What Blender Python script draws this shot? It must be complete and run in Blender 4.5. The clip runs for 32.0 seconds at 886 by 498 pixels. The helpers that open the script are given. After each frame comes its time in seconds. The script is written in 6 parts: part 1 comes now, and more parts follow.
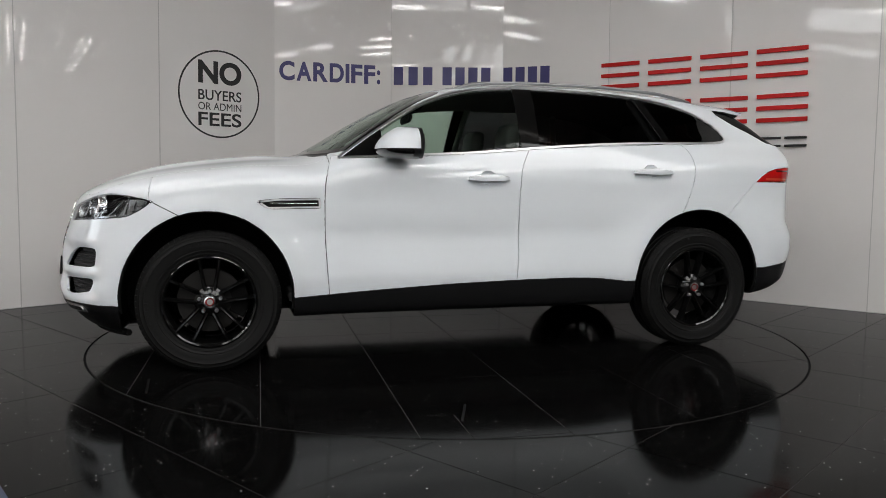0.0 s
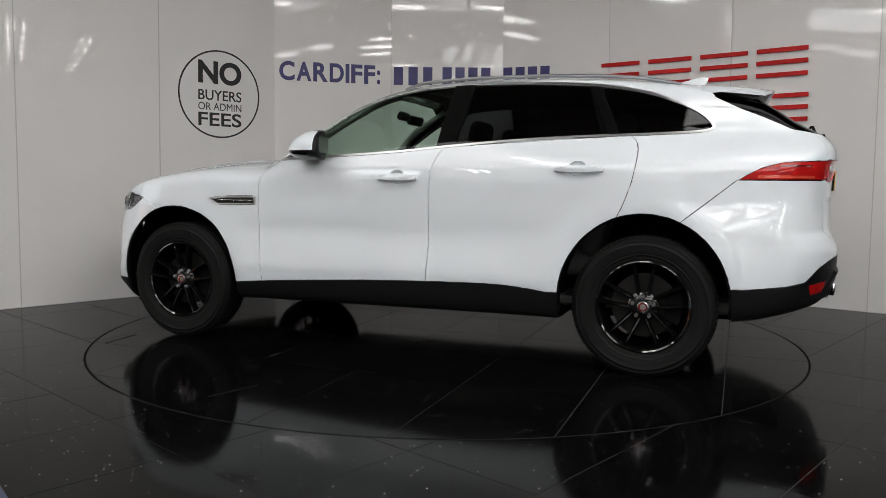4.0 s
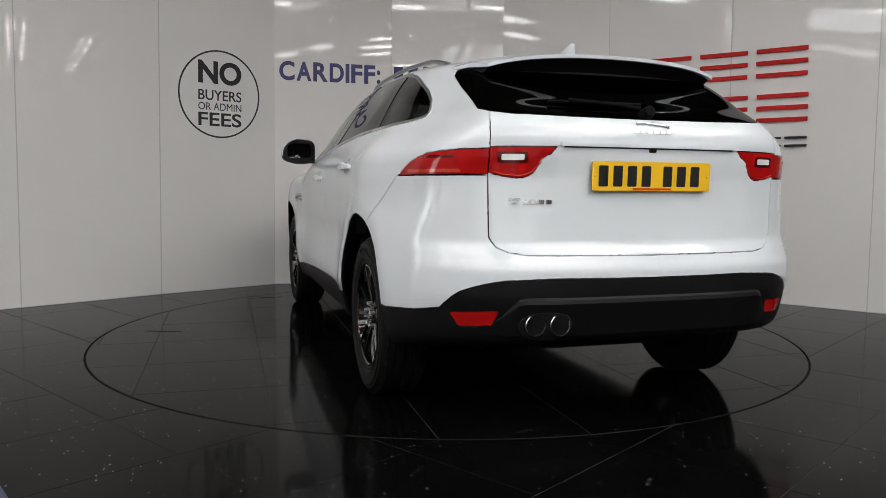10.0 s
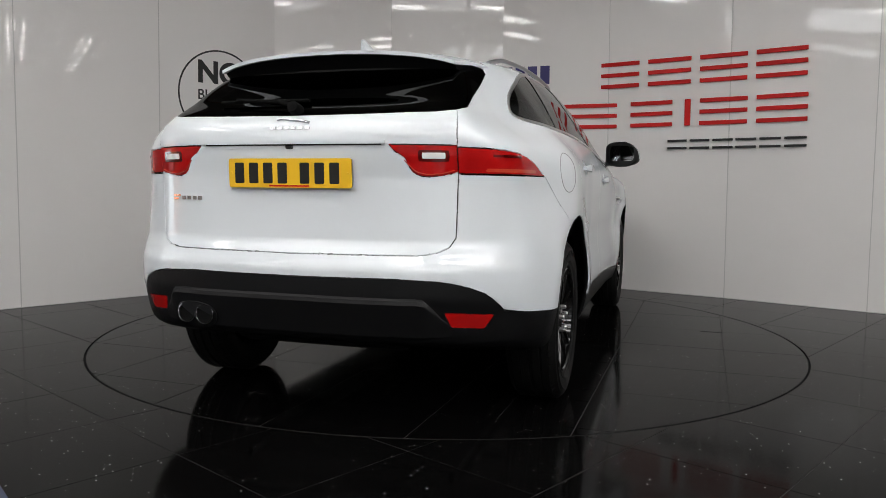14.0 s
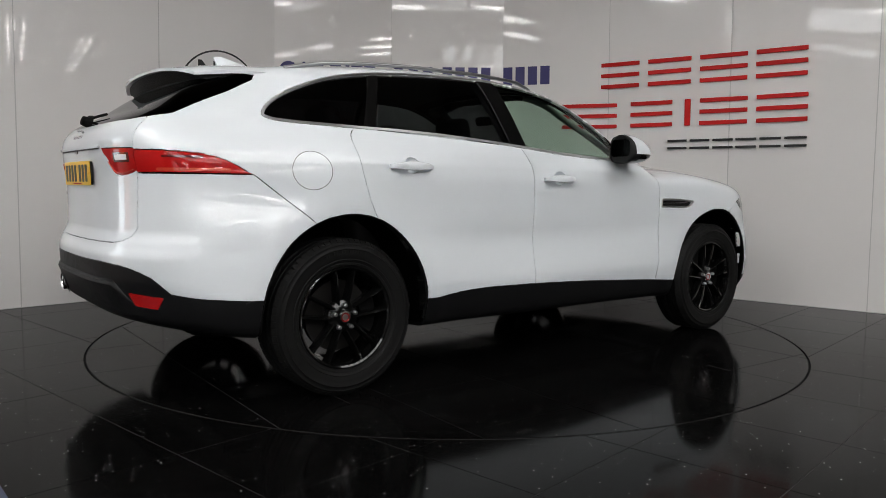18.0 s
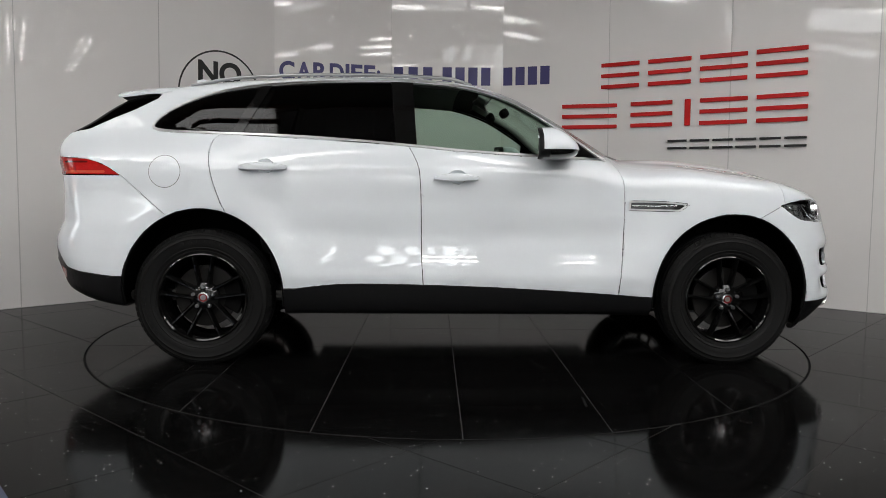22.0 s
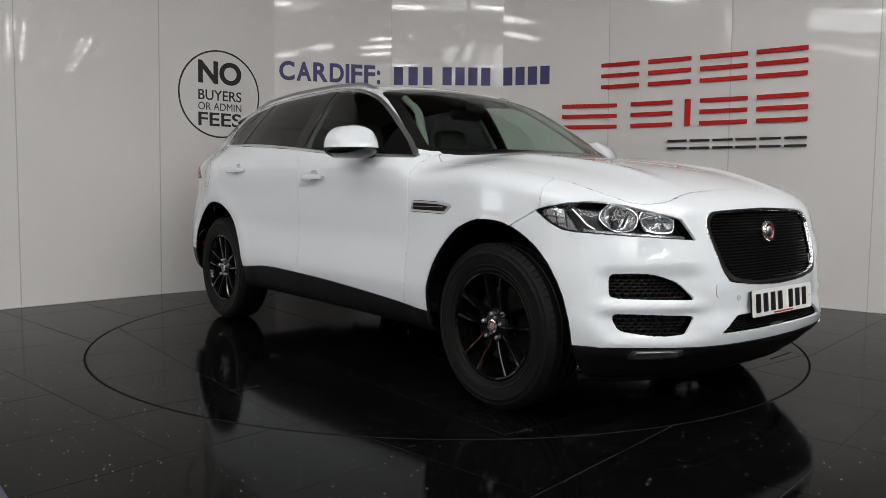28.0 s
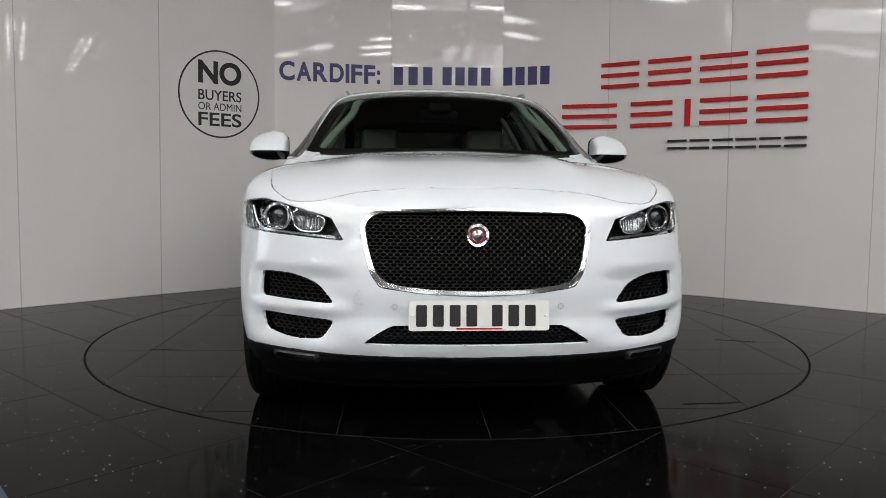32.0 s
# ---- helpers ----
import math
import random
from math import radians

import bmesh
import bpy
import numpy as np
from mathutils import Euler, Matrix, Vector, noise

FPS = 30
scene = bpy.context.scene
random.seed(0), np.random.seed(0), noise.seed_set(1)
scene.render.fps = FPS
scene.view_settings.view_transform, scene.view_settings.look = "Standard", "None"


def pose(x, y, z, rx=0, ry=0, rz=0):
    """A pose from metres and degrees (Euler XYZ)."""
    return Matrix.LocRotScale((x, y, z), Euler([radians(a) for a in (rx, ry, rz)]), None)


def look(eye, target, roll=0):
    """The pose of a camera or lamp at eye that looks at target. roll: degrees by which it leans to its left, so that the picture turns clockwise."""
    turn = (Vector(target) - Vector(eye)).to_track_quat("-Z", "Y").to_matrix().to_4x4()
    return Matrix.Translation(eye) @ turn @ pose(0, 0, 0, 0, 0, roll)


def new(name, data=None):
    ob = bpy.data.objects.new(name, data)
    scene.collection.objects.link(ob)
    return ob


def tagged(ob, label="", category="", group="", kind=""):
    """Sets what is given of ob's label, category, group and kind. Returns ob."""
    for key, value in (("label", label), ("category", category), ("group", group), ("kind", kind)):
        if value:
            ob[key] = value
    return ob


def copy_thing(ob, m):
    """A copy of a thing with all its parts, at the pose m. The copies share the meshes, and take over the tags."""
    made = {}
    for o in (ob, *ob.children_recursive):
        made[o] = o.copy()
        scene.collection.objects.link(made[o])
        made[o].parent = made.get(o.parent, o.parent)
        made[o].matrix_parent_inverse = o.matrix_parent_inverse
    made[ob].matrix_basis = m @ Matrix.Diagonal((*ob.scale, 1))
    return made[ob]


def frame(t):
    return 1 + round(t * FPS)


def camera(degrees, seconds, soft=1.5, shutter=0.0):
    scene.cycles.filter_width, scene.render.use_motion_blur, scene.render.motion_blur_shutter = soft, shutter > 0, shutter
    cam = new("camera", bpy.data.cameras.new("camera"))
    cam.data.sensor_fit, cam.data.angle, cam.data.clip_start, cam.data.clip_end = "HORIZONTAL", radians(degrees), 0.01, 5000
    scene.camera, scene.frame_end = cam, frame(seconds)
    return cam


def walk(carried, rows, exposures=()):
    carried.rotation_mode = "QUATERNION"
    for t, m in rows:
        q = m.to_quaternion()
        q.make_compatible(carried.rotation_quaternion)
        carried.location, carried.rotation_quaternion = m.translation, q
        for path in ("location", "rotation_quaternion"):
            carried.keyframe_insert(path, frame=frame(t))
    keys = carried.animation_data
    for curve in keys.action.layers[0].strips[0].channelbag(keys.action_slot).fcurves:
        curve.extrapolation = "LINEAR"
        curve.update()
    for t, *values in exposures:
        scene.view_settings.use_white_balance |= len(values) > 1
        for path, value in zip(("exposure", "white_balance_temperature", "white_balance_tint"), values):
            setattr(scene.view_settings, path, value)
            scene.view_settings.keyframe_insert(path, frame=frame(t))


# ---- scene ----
# ---- camera: a tripod before the turntable ----
cam = camera(60.68, 32.0, soft=0.8)
EYE = (0.0, -5.0986, 0.9843)
VIEW = pose(*EYE, 0, 0, 0.322) @ pose(0, 0, 0, 90 - 4.831, 0, 0) @ pose(0, 0, 0, 0, 0, 0.524)
walk(cam, [(0.0, VIEW), (32.0, VIEW)], [(0.0, 0.0), (32.0, 0.0)])

# turntable: degrees per second about the vertical axis at the world's origin
SPIN, START = -8.767, 195.526

# ---- light: roof lights and tubes of the hall ----
world = bpy.data.worlds.new("world")
scene.world = world
world.use_nodes = True
sky = world.node_tree.nodes.new("ShaderNodeTexSky")
sky.sky_type, sky.sun_disc = "NISHITA", False
sky.sun_elevation, sky.sun_rotation = radians(40), radians(200)
world.node_tree.links.new(sky.outputs[0], world.node_tree.nodes["Background"].inputs[0])
world.node_tree.nodes["Background"].inputs[1].default_value = 0.1


def area_light(name, eye, target, sx, sy, watts, colour=(1, 1, 1)):
    data = bpy.data.lights.new(name, "AREA")
    data.shape, data.size, data.size_y, data.energy, data.color = "RECTANGLE", sx, sy, watts, colour
    ob = new(name, data)
    ob.matrix_world = look(eye, target)
    return ob


ROOF_Z = 5.6
# centre x, y, size x, y, watts and colour of each rooflight
ROOF_LIGHTS = [
    (-4.0, -6.0, 4.0, 8.0, 140, (0.99, 0.99, 1.0)),
    (4.4, -6.4, 4.0, 9.0, 310, (0.99, 0.99, 1.0)),
    (0.4, -12.6, 10.0, 4.2, 480, (0.97, 0.985, 1.0)),
]
for lx, ly, lsx, lsy, watts, tone in ROOF_LIGHTS:
    area_light("roof_light_lamp", (lx, ly, ROOF_Z - 0.08), (lx, ly, 0), lsx, lsy, watts, tone)

# ---- materials ----


def nodes_of(name):
    m = bpy.data.materials.new(name)
    m.use_nodes = True
    nt = m.node_tree
    return m, nt, nt.nodes["Principled BSDF"]


def mat(name, colour, rough=0.5, metal=0.0, var=0.06, scale=8.0, bump=0.0, bump_scale=60.0, coat=0.0, spec=0.5, dirt=0.0):
    """A plain surface with a slight drift of tone at two scales, worn gloss and fine relief."""
    m, nt, b = nodes_of(name)
    b.inputs["Roughness"].default_value, b.inputs["Metallic"].default_value = rough, metal
    b.inputs["Specular IOR Level"].default_value = spec
    b.inputs["Coat Weight"].default_value, b.inputs["Coat Roughness"].default_value = coat, 0.012
    tc = nt.nodes.new("ShaderNodeTexCoord")
    n1 = nt.nodes.new("ShaderNodeTexNoise")
    n1.inputs["Scale"].default_value, n1.inputs["Detail"].default_value = scale, 5
    nt.links.new(tc.outputs["Object"], n1.inputs["Vector"])
    ramp = nt.nodes.new("ShaderNodeMix")
    ramp.data_type = "RGBA"
    lo = [max(0, c * (1 - var - dirt)) for c in colour]
    hi = [min(1, c * (1 + var)) for c in colour]
    ramp.inputs[6].default_value, ramp.inputs[7].default_value = (*lo, 1), (*hi, 1)
    nt.links.new(n1.outputs["Fac"], ramp.inputs[0])
    nt.links.new(ramp.outputs[2], b.inputs["Base Color"])
    mr = nt.nodes.new("ShaderNodeMapRange")
    mr.inputs[3].default_value, mr.inputs[4].default_value = max(0.0, rough * 0.8), min(1.0, rough * 1.2)
    nt.links.new(n1.outputs["Fac"], mr.inputs[0])
    nt.links.new(mr.outputs[0], b.inputs["Roughness"])
    if bump:
        n2 = nt.nodes.new("ShaderNodeTexNoise")
        n2.inputs["Scale"].default_value, n2.inputs["Detail"].default_value = bump_scale, 6
        nt.links.new(tc.outputs["Object"], n2.inputs["Vector"])
        bp = nt.nodes.new("ShaderNodeBump")
        bp.inputs["Strength"].default_value, bp.inputs["Distance"].default_value = bump, 0.01
        nt.links.new(n2.outputs["Fac"], bp.inputs["Height"])
        nt.links.new(bp.outputs[0], b.inputs["Normal"])
    return m


def glow(name, colour, strength):
    m, nt, b = nodes_of(name)
    b.inputs["Base Color"].default_value = (*colour, 1)
    b.inputs["Emission Color"].default_value = (*colour, 1)
    b.inputs["Emission Strength"].default_value = strength
    return m


def glass(name, tint, rough=0.0, ior=1.45):
    """Thin tinted glass: a clear sheet under a mirror coat that grows towards grazing angles."""
    m, nt, b = nodes_of(name)
    tr = nt.nodes.new("ShaderNodeBsdfTransparent")
    tr.inputs[0].default_value = (*tint, 1)
    gl = nt.nodes.new("ShaderNodeBsdfGlossy")
    gl.inputs["Roughness"].default_value = rough
    # gloss alike from both sides of the sheet: F0 + (1 - F0) (1 - cos)^5
    lw = nt.nodes.new("ShaderNodeLayerWeight")
    lw.inputs[0].default_value = 0.5
    pw = nt.nodes.new("ShaderNodeMath")
    pw.operation = "POWER"
    pw.inputs[1].default_value = 5.0
    nt.links.new(lw.outputs["Facing"], pw.inputs[0])
    fr = nt.nodes.new("ShaderNodeMapRange")
    fr.inputs[3].default_value, fr.inputs[4].default_value = ((ior - 1) / (ior + 1)) ** 2, 0.9
    nt.links.new(pw.outputs[0], fr.inputs[0])
    mx = nt.nodes.new("ShaderNodeMixShader")
    nt.links.new(fr.outputs[0], mx.inputs[0])
    nt.links.new(tr.outputs[0], mx.inputs[1])
    nt.links.new(gl.outputs[0], mx.inputs[2])
    nt.links.new(mx.outputs[0], nt.nodes["Material Output"].inputs[0])
    return m


def lens(name, light, dark):
    """Red lamp plastic over small prisms."""
    m, nt, b = nodes_of(name)
    tc = nt.nodes.new("ShaderNodeTexCoord")
    vo = nt.nodes.new("ShaderNodeTexVoronoi")
    vo.inputs["Scale"].default_value = 380
    nt.links.new(tc.outputs["Object"], vo.inputs["Vector"])
    no = nt.nodes.new("ShaderNodeTexNoise")
    no.inputs["Scale"].default_value = 9
    nt.links.new(tc.outputs["Object"], no.inputs["Vector"])
    ad = nt.nodes.new("ShaderNodeMath")
    ad.operation = "MULTIPLY"
    nt.links.new(vo.outputs["Distance"], ad.inputs[0])
    nt.links.new(no.outputs["Fac"], ad.inputs[1])
    mr = nt.nodes.new("ShaderNodeMapRange")
    mr.inputs[1].default_value, mr.inputs[2].default_value = 0.05, 0.4
    nt.links.new(ad.outputs[0], mr.inputs[0])
    mx = nt.nodes.new("ShaderNodeMix")
    mx.data_type = "RGBA"
    mx.inputs[6].default_value, mx.inputs[7].default_value = (*light, 1), (*dark, 1)
    nt.links.new(mr.outputs[0], mx.inputs[0])
    nt.links.new(mx.outputs[2], b.inputs["Base Color"])
    b.inputs["Roughness"].default_value, b.inputs["Coat Weight"].default_value, b.inputs["Coat Roughness"].default_value = 0.25, 0.6, 0.01
    b.inputs["Specular IOR Level"].default_value = 0.1
    return m


def floor_material(name, base):
    """Black polished quartz tile: near mirror, with white flecks and faint smears."""
    m, nt, b = nodes_of(name)
    tc = nt.nodes.new("ShaderNodeTexCoord")
    geo = nt.nodes.new("ShaderNodeNewGeometry")
    vo = nt.nodes.new("ShaderNodeTexVoronoi")
    vo.inputs["Scale"].default_value = 52
    nt.links.new(geo.outputs["Position"], vo.inputs["Vector"])
    sep = nt.nodes.new("ShaderNodeSeparateColor")
    nt.links.new(vo.outputs["Color"], sep.inputs[0])
    # fleck radius differs from grain to grain, most grains have none
    rad = nt.nodes.new("ShaderNodeMapRange")
    rad.inputs[1].default_value, rad.inputs[2].default_value = 0.74, 1.0
    rad.inputs[3].default_value, rad.inputs[4].default_value = 0.0, 0.14
    nt.links.new(sep.outputs[0], rad.inputs[0])
    lt = nt.nodes.new("ShaderNodeMath")
    lt.operation = "LESS_THAN"
    nt.links.new(vo.outputs["Distance"], lt.inputs[0])
    nt.links.new(rad.outputs[0], lt.inputs[1])
    n1 = nt.nodes.new("ShaderNodeTexNoise")
    n1.inputs["Scale"].default_value, n1.inputs["Detail"].default_value = 1.7, 6
    nt.links.new(geo.outputs["Position"], n1.inputs["Vector"])
    tone = nt.nodes.new("ShaderNodeMix")
    tone.data_type = "RGBA"
    tone.inputs[6].default_value = (*[c * 0.7 for c in base], 1)
    tone.inputs[7].default_value = (*[c * 1.5 for c in base], 1)
    nt.links.new(n1.outputs["Fac"], tone.inputs[0])
    mx = nt.nodes.new("ShaderNodeMix")
    mx.data_type = "RGBA"
    nt.links.new(lt.outputs[0], mx.inputs[0])
    nt.links.new(tone.outputs[2], mx.inputs[6])
    mx.inputs[7].default_value = (0.9, 0.9, 0.9, 1)
    nt.links.new(mx.outputs[2], b.inputs["Base Color"])
    mr = nt.nodes.new("ShaderNodeMapRange")
    mr.inputs[1].default_value, mr.inputs[2].default_value = 0.3, 0.7
    mr.inputs[3].default_value, mr.inputs[4].default_value = 0.065, 0.12
    nt.links.new(n1.outputs["Fac"], mr.inputs[0])
    nt.links.new(mr.outputs[0], b.inputs["Roughness"])
    b.inputs["Specular IOR Level"].default_value = 0.042
    return m


WHITE = mat("white_car_paint", (0.70, 0.735, 0.765), 0.5, 0, 0.004, 90.0, coat=1.0, spec=0.04)
WHITE.node_tree.nodes["Principled BSDF"].inputs["Coat IOR"].default_value = 1.6
WALL = mat("white_gloss_panel", (0.75, 0.732, 0.72), 0.02, 0, 0.035, 1.2, bump=0.02, bump_scale=3.0, spec=0.28)
TILE = floor_material("black_quartz_tile", (0.0021, 0.0020, 0.0020))
GROUT = mat("dark_grout", (0.026, 0.025, 0.025), 0.8, var=0.4, scale=20)
STEEL = mat("turntable_steel_edge", (0.004, 0.004, 0.004), 0.5, 0.0, spec=0.05)
BLACK_GLOSS = mat("black_gloss", (0.006, 0.006, 0.006), 0.12, coat=0.6)
PLASTIC = mat("textured_black_plastic", (0.007, 0.007, 0.0075), 0.42, var=0.15, scale=30, bump=0.15, bump_scale=900, spec=0.2)
DARK = mat("matt_black", (0.003, 0.003, 0.003), 0.8, var=0.3, spec=0.1)
RUBBER = mat("tyre_rubber", (0.0055, 0.0055, 0.0054), 0.58, var=0.2, scale=14, bump=0.08, bump_scale=300, spec=0.14)
RIM = mat("gloss_black_alloy", (0.003, 0.003, 0.003), 0.07, 0.0, var=0.1, spec=0.5)
CHROME = mat("chrome", (0.78, 0.78, 0.79), 0.14, 1.0, 0.03)
BRIGHT = mat("bright_reflector", (0.42, 0.43, 0.45), 0.2, 0.85, 0.06, 40)
PILLAR = mat("gloss_black_trim", (0.004, 0.004, 0.004), 0.06, var=0.1, spec=0.3)
TRIM_CHROME = mat("brushed_chrome", (0.66, 0.66, 0.67), 0.33, 1.0, 0.04)
SATIN = mat("satin_metal", (0.45, 0.45, 0.46), 0.3, 1.0, 0.05)
BRAKE = mat("brake_disc_steel", (0.014, 0.013, 0.012), 0.5, 0.6, 0.2, 30)
RED_LENS = lens("red_lamp_lens", (0.50, 0.008, 0.008), (0.34, 0.005, 0.005))
RED_DARK = mat("deep_red_lens", (0.10, 0.002, 0.002), 0.12, 0, 0.08, 30, coat=0.8)
CLEAR_LENS = glass("clear_lens", (0.93, 0.94, 0.94))
TINT = glass("privacy_glass", (0.05, 0.05, 0.054), 0.0, 1.42)
TINT_BACK = glass("privacy_back_glass", (0.012, 0.012, 0.013), 0.0, 1.22)
GLASS = glass("green_glass", (0.66, 0.77, 0.70), 0.0, 1.42)
YELLOW = mat("yellow_plate", (0.85, 0.50, 0.02), 0.35, 0, 0.02)
PLATE_W = mat("white_plate", (0.78, 0.78, 0.76), 0.35, 0, 0.02)
PLATE_K = mat("plate_black", (0.01, 0.01, 0.01), 0.4)
RED_SIGN = mat("red_sign_face", (0.50, 0.012, 0.011), 0.45, 0, 0.06, 6, spec=0.2)
SIGN_K = mat("black_sign_face", (0.012, 0.013, 0.013), 0.4)
NAVY = mat("navy_vinyl", (0.02, 0.016, 0.12), 0.35)
GRILLE_K = mat("black_grille_plastic", (0.008, 0.008, 0.008), 0.3, var=0.2, spec=0.5)
TRIM = mat("grey_cabin_trim", (0.05, 0.05, 0.048), 0.7, var=0.1, bump=0.05, bump_scale=200)
TRIM_L = mat("pale_cabin_lining", (0.20, 0.215, 0.195), 0.75, var=0.08)
LEATHER = mat("dark_leather", (0.03, 0.029, 0.028), 0.5, var=0.15, bump=0.06, bump_scale=150)
RUST = mat("red_oxide_beam", (0.16, 0.07, 0.04), 0.6, var=0.25, scale=5)
ROOFING = mat("roof_sheet", (0.28, 0.265, 0.25), 0.7, var=0.15, scale=2)
HALLWALL = mat("hall_wall_paint", (0.32, 0.30, 0.28), 0.6, var=0.12, scale=1.5)
BLUE_EDGE = mat("dull_blue_edging", (0.035, 0.045, 0.08), 0.5, var=0.2)
ROOFLIGHT = glow("roof_light_sheet", (1.0, 0.99, 0.96), 2.2)
TUBE = glow("lamp_strip", (1.0, 0.985, 0.96), 27.0)
# dim glow of the added panes behind the camera
REFLECT_GLOW = glow("added_pane_glow", (0.95, 0.98, 1.0), 1.1)
WINDOW_GLOW = glow("daylight_window", (0.95, 0.98, 1.0), 8.0)
WINDOW_SKY = glow("sky_window", (0.88, 0.95, 1.0), 3.4)
FILM = glow("orange_window_film", (1.0, 0.36, 0.16), 1.0)
SEAM = mat("joint_sealant", (0.52, 0.51, 0.50), 0.5, var=0.1)

# ---- mesh helpers ----


def part(name, bm, material, parent=None, label="", smooth=None):
    me = bpy.data.meshes.new(name)
    bm.normal_update()
    bm.to_mesh(me)
    bm.free()
    me.materials.append(material)
    if smooth is not None:
        me.shade_smooth()
        if smooth > 0:
            me.set_sharp_from_angle(angle=radians(smooth))
    ob = new(name, me)
    if parent is not None:
        ob.parent = parent
    if label:
        ob["label"] = label
    return ob


def empty(name, m=None, parent=None):
    ob = new(name)
    ob.empty_display_size = 0.1
    if m is not None:
        ob.matrix_basis = m
    if parent is not None:
        ob.parent = parent
    return ob


def box(bm, sx, sy, sz, m=None, bevel=0.0, seg=2):
    r = bmesh.ops.create_cube(bm, size=1.0)
    vs = r["verts"]
    bmesh.ops.scale(bm, vec=(sx, sy, sz), verts=vs)
    if bevel > 0:
        es = list({e for v in vs for e in v.link_edges})
        rb = bmesh.ops.bevel(bm, geom=es, offset=bevel, segments=seg, affect="EDGES", profile=0.5)
        vs = list({v for f in rb["faces"] for v in f.verts} | {v for v in vs if v.is_valid})
    if m is not None:
        bmesh.ops.transform(bm, matrix=m, verts=vs)
    return vs


def prism(bm, outline, z0, z1, m=None, bevel=0.0):
    """A straight solid on a flat outline (x, y), from z0 to z1."""
    lo = [bm.verts.new((x, y, z0)) for x, y in outline]
    hi = [bm.verts.new((x, y, z1)) for x, y in outline]
    n = len(lo)
    top = bm.faces.new(hi)
    bm.faces.new(lo[::-1])
    for i in range(n):
        bm.faces.new((lo[i], lo[(i + 1) % n], hi[(i + 1) % n], hi[i]))
    vs = lo + hi
    if bevel > 0:
        rb = bmesh.ops.bevel(bm, geom=list(top.edges), offset=bevel, segments=2, affect="EDGES", profile=0.5)
        vs = list({v for f in rb["faces"] for v in f.verts} | {v for v in vs if v.is_valid})
    if m is not None:
        bmesh.ops.transform(bm, matrix=m, verts=vs)
    return vs


def lathe(bm, profile, steps=48, m=None, close=False):
    """Spins a profile of (radius, z) about z."""
    rings = []
    for r, z in profile:
        rings.append([bm.verts.new((r * math.cos(2 * math.pi * i / steps), r * math.sin(2 * math.pi * i / steps), z)) for i in range(steps)])
    pairs = list(zip(rings, rings[1:])) + ([(rings[-1], rings[0])] if close else [])
    for a, b in pairs:
        for i in range(steps):
            j = (i + 1) % steps
            bm.faces.new((a[i], a[j], b[j], b[i]))
    if not close:
        if profile[0][0] > 1e-4:
            bm.faces.new(rings[0][::-1])
        if profile[-1][0] > 1e-4:
            bm.faces.new(rings[-1])
    bmesh.ops.remove_doubles(bm, verts=[v for ring in rings for v in ring if v.is_valid], dist=1e-5)
    vs = [v for ring in rings for v in ring if v.is_valid]
    if m is not None:
        bmesh.ops.transform(bm, matrix=m, verts=vs)
    return vs


def tube(bm, points, radius, sides=8, closed=False, flat=1.0):
    """A round bar along points; flat squeezes it along its second cross axis."""
    pts = [Vector(p) for p in points]
    n = len(pts)
    rings = []
    up = Vector((0, 0, 1))
    for i, p in enumerate(pts):
        a = pts[(i - 1) % n] if closed or i else p
        b = pts[(i + 1) % n] if closed or i < n - 1 else p
        d = (b - a).normalized()
        s = d.cross(up)
        s = s.normalized() if s.length > 1e-4 else Vector((1, 0, 0))
        u = s.cross(d)
        rings.append([bm.verts.new(p + radius * (math.cos(2 * math.pi * k / sides) * s + flat * math.sin(2 * math.pi * k / sides) * u)) for k in range(sides)])
    span = range(n) if closed else range(n - 1)
    for i in span:
        a, b = rings[i], rings[(i + 1) % n]
        for k in range(sides):
            bm.faces.new((a[k], a[(k + 1) % sides], b[(k + 1) % sides], b[k]))
    if not closed:
        bm.faces.new(rings[0][::-1])
        bm.faces.new(rings[-1])
    return rings


# ---- the booth and its hall ----
RING = 2.235           # radius of the turntable
WALL_H = 3.5
LEAN = 0.028           # the panels lean in a little towards the top
PLAN = [(-4.11, -0.065), (-3.318, 0.727), (-2.521, 1.519), (-1.69, 2.27), (-0.575, 2.60), (0.545, 2.60), (1.55, 2.25), (2.475, 1.619), (3.364, 0.919), (4.24, 0.23)]


def wall_point(seg, u, z, out=0.0):
    """A place on panel seg (0..8) at u (0..1) across and height z, out metres into the room; with the panel's pose axes."""
    (x0, y0), (x1, y1) = PLAN[seg], PLAN[seg + 1]
    a, b = Vector((x0, y0, 0)), Vector((x1, y1, 0))
    along = (b - a).normalized()
    inward = Vector((along.y, -along.x, 0))
    up = (Vector((0, 0, 1)) + inward * LEAN).normalized()
    n = along.cross(up)
    return a.lerp(b, u) + up * z + n * out, along, up, n


def wall_pose(seg, u, z, out=0.0):
    p, along, up, n = wall_point(seg, u, z, out)
    return Matrix.Translation(p) @ Matrix((along, up, n)).transposed().to_4x4()


def slab(verts, thick_dir, thick):
    """A closed slab from a quad, thickened along thick_dir."""
    bm = bmesh.new()
    a = [bm.verts.new(v) for v in verts]
    b = [bm.verts.new(Vector(v) + thick_dir * thick) for v in verts]
    bm.faces.new(a)
    bm.faces.new(b[::-1])
    for i in range(4):
        bm.faces.new((a[i], b[i], b[(i + 1) % 4], a[(i + 1) % 4]))
    bmesh.ops.recalc_face_normals(bm, faces=bm.faces)
    return bm


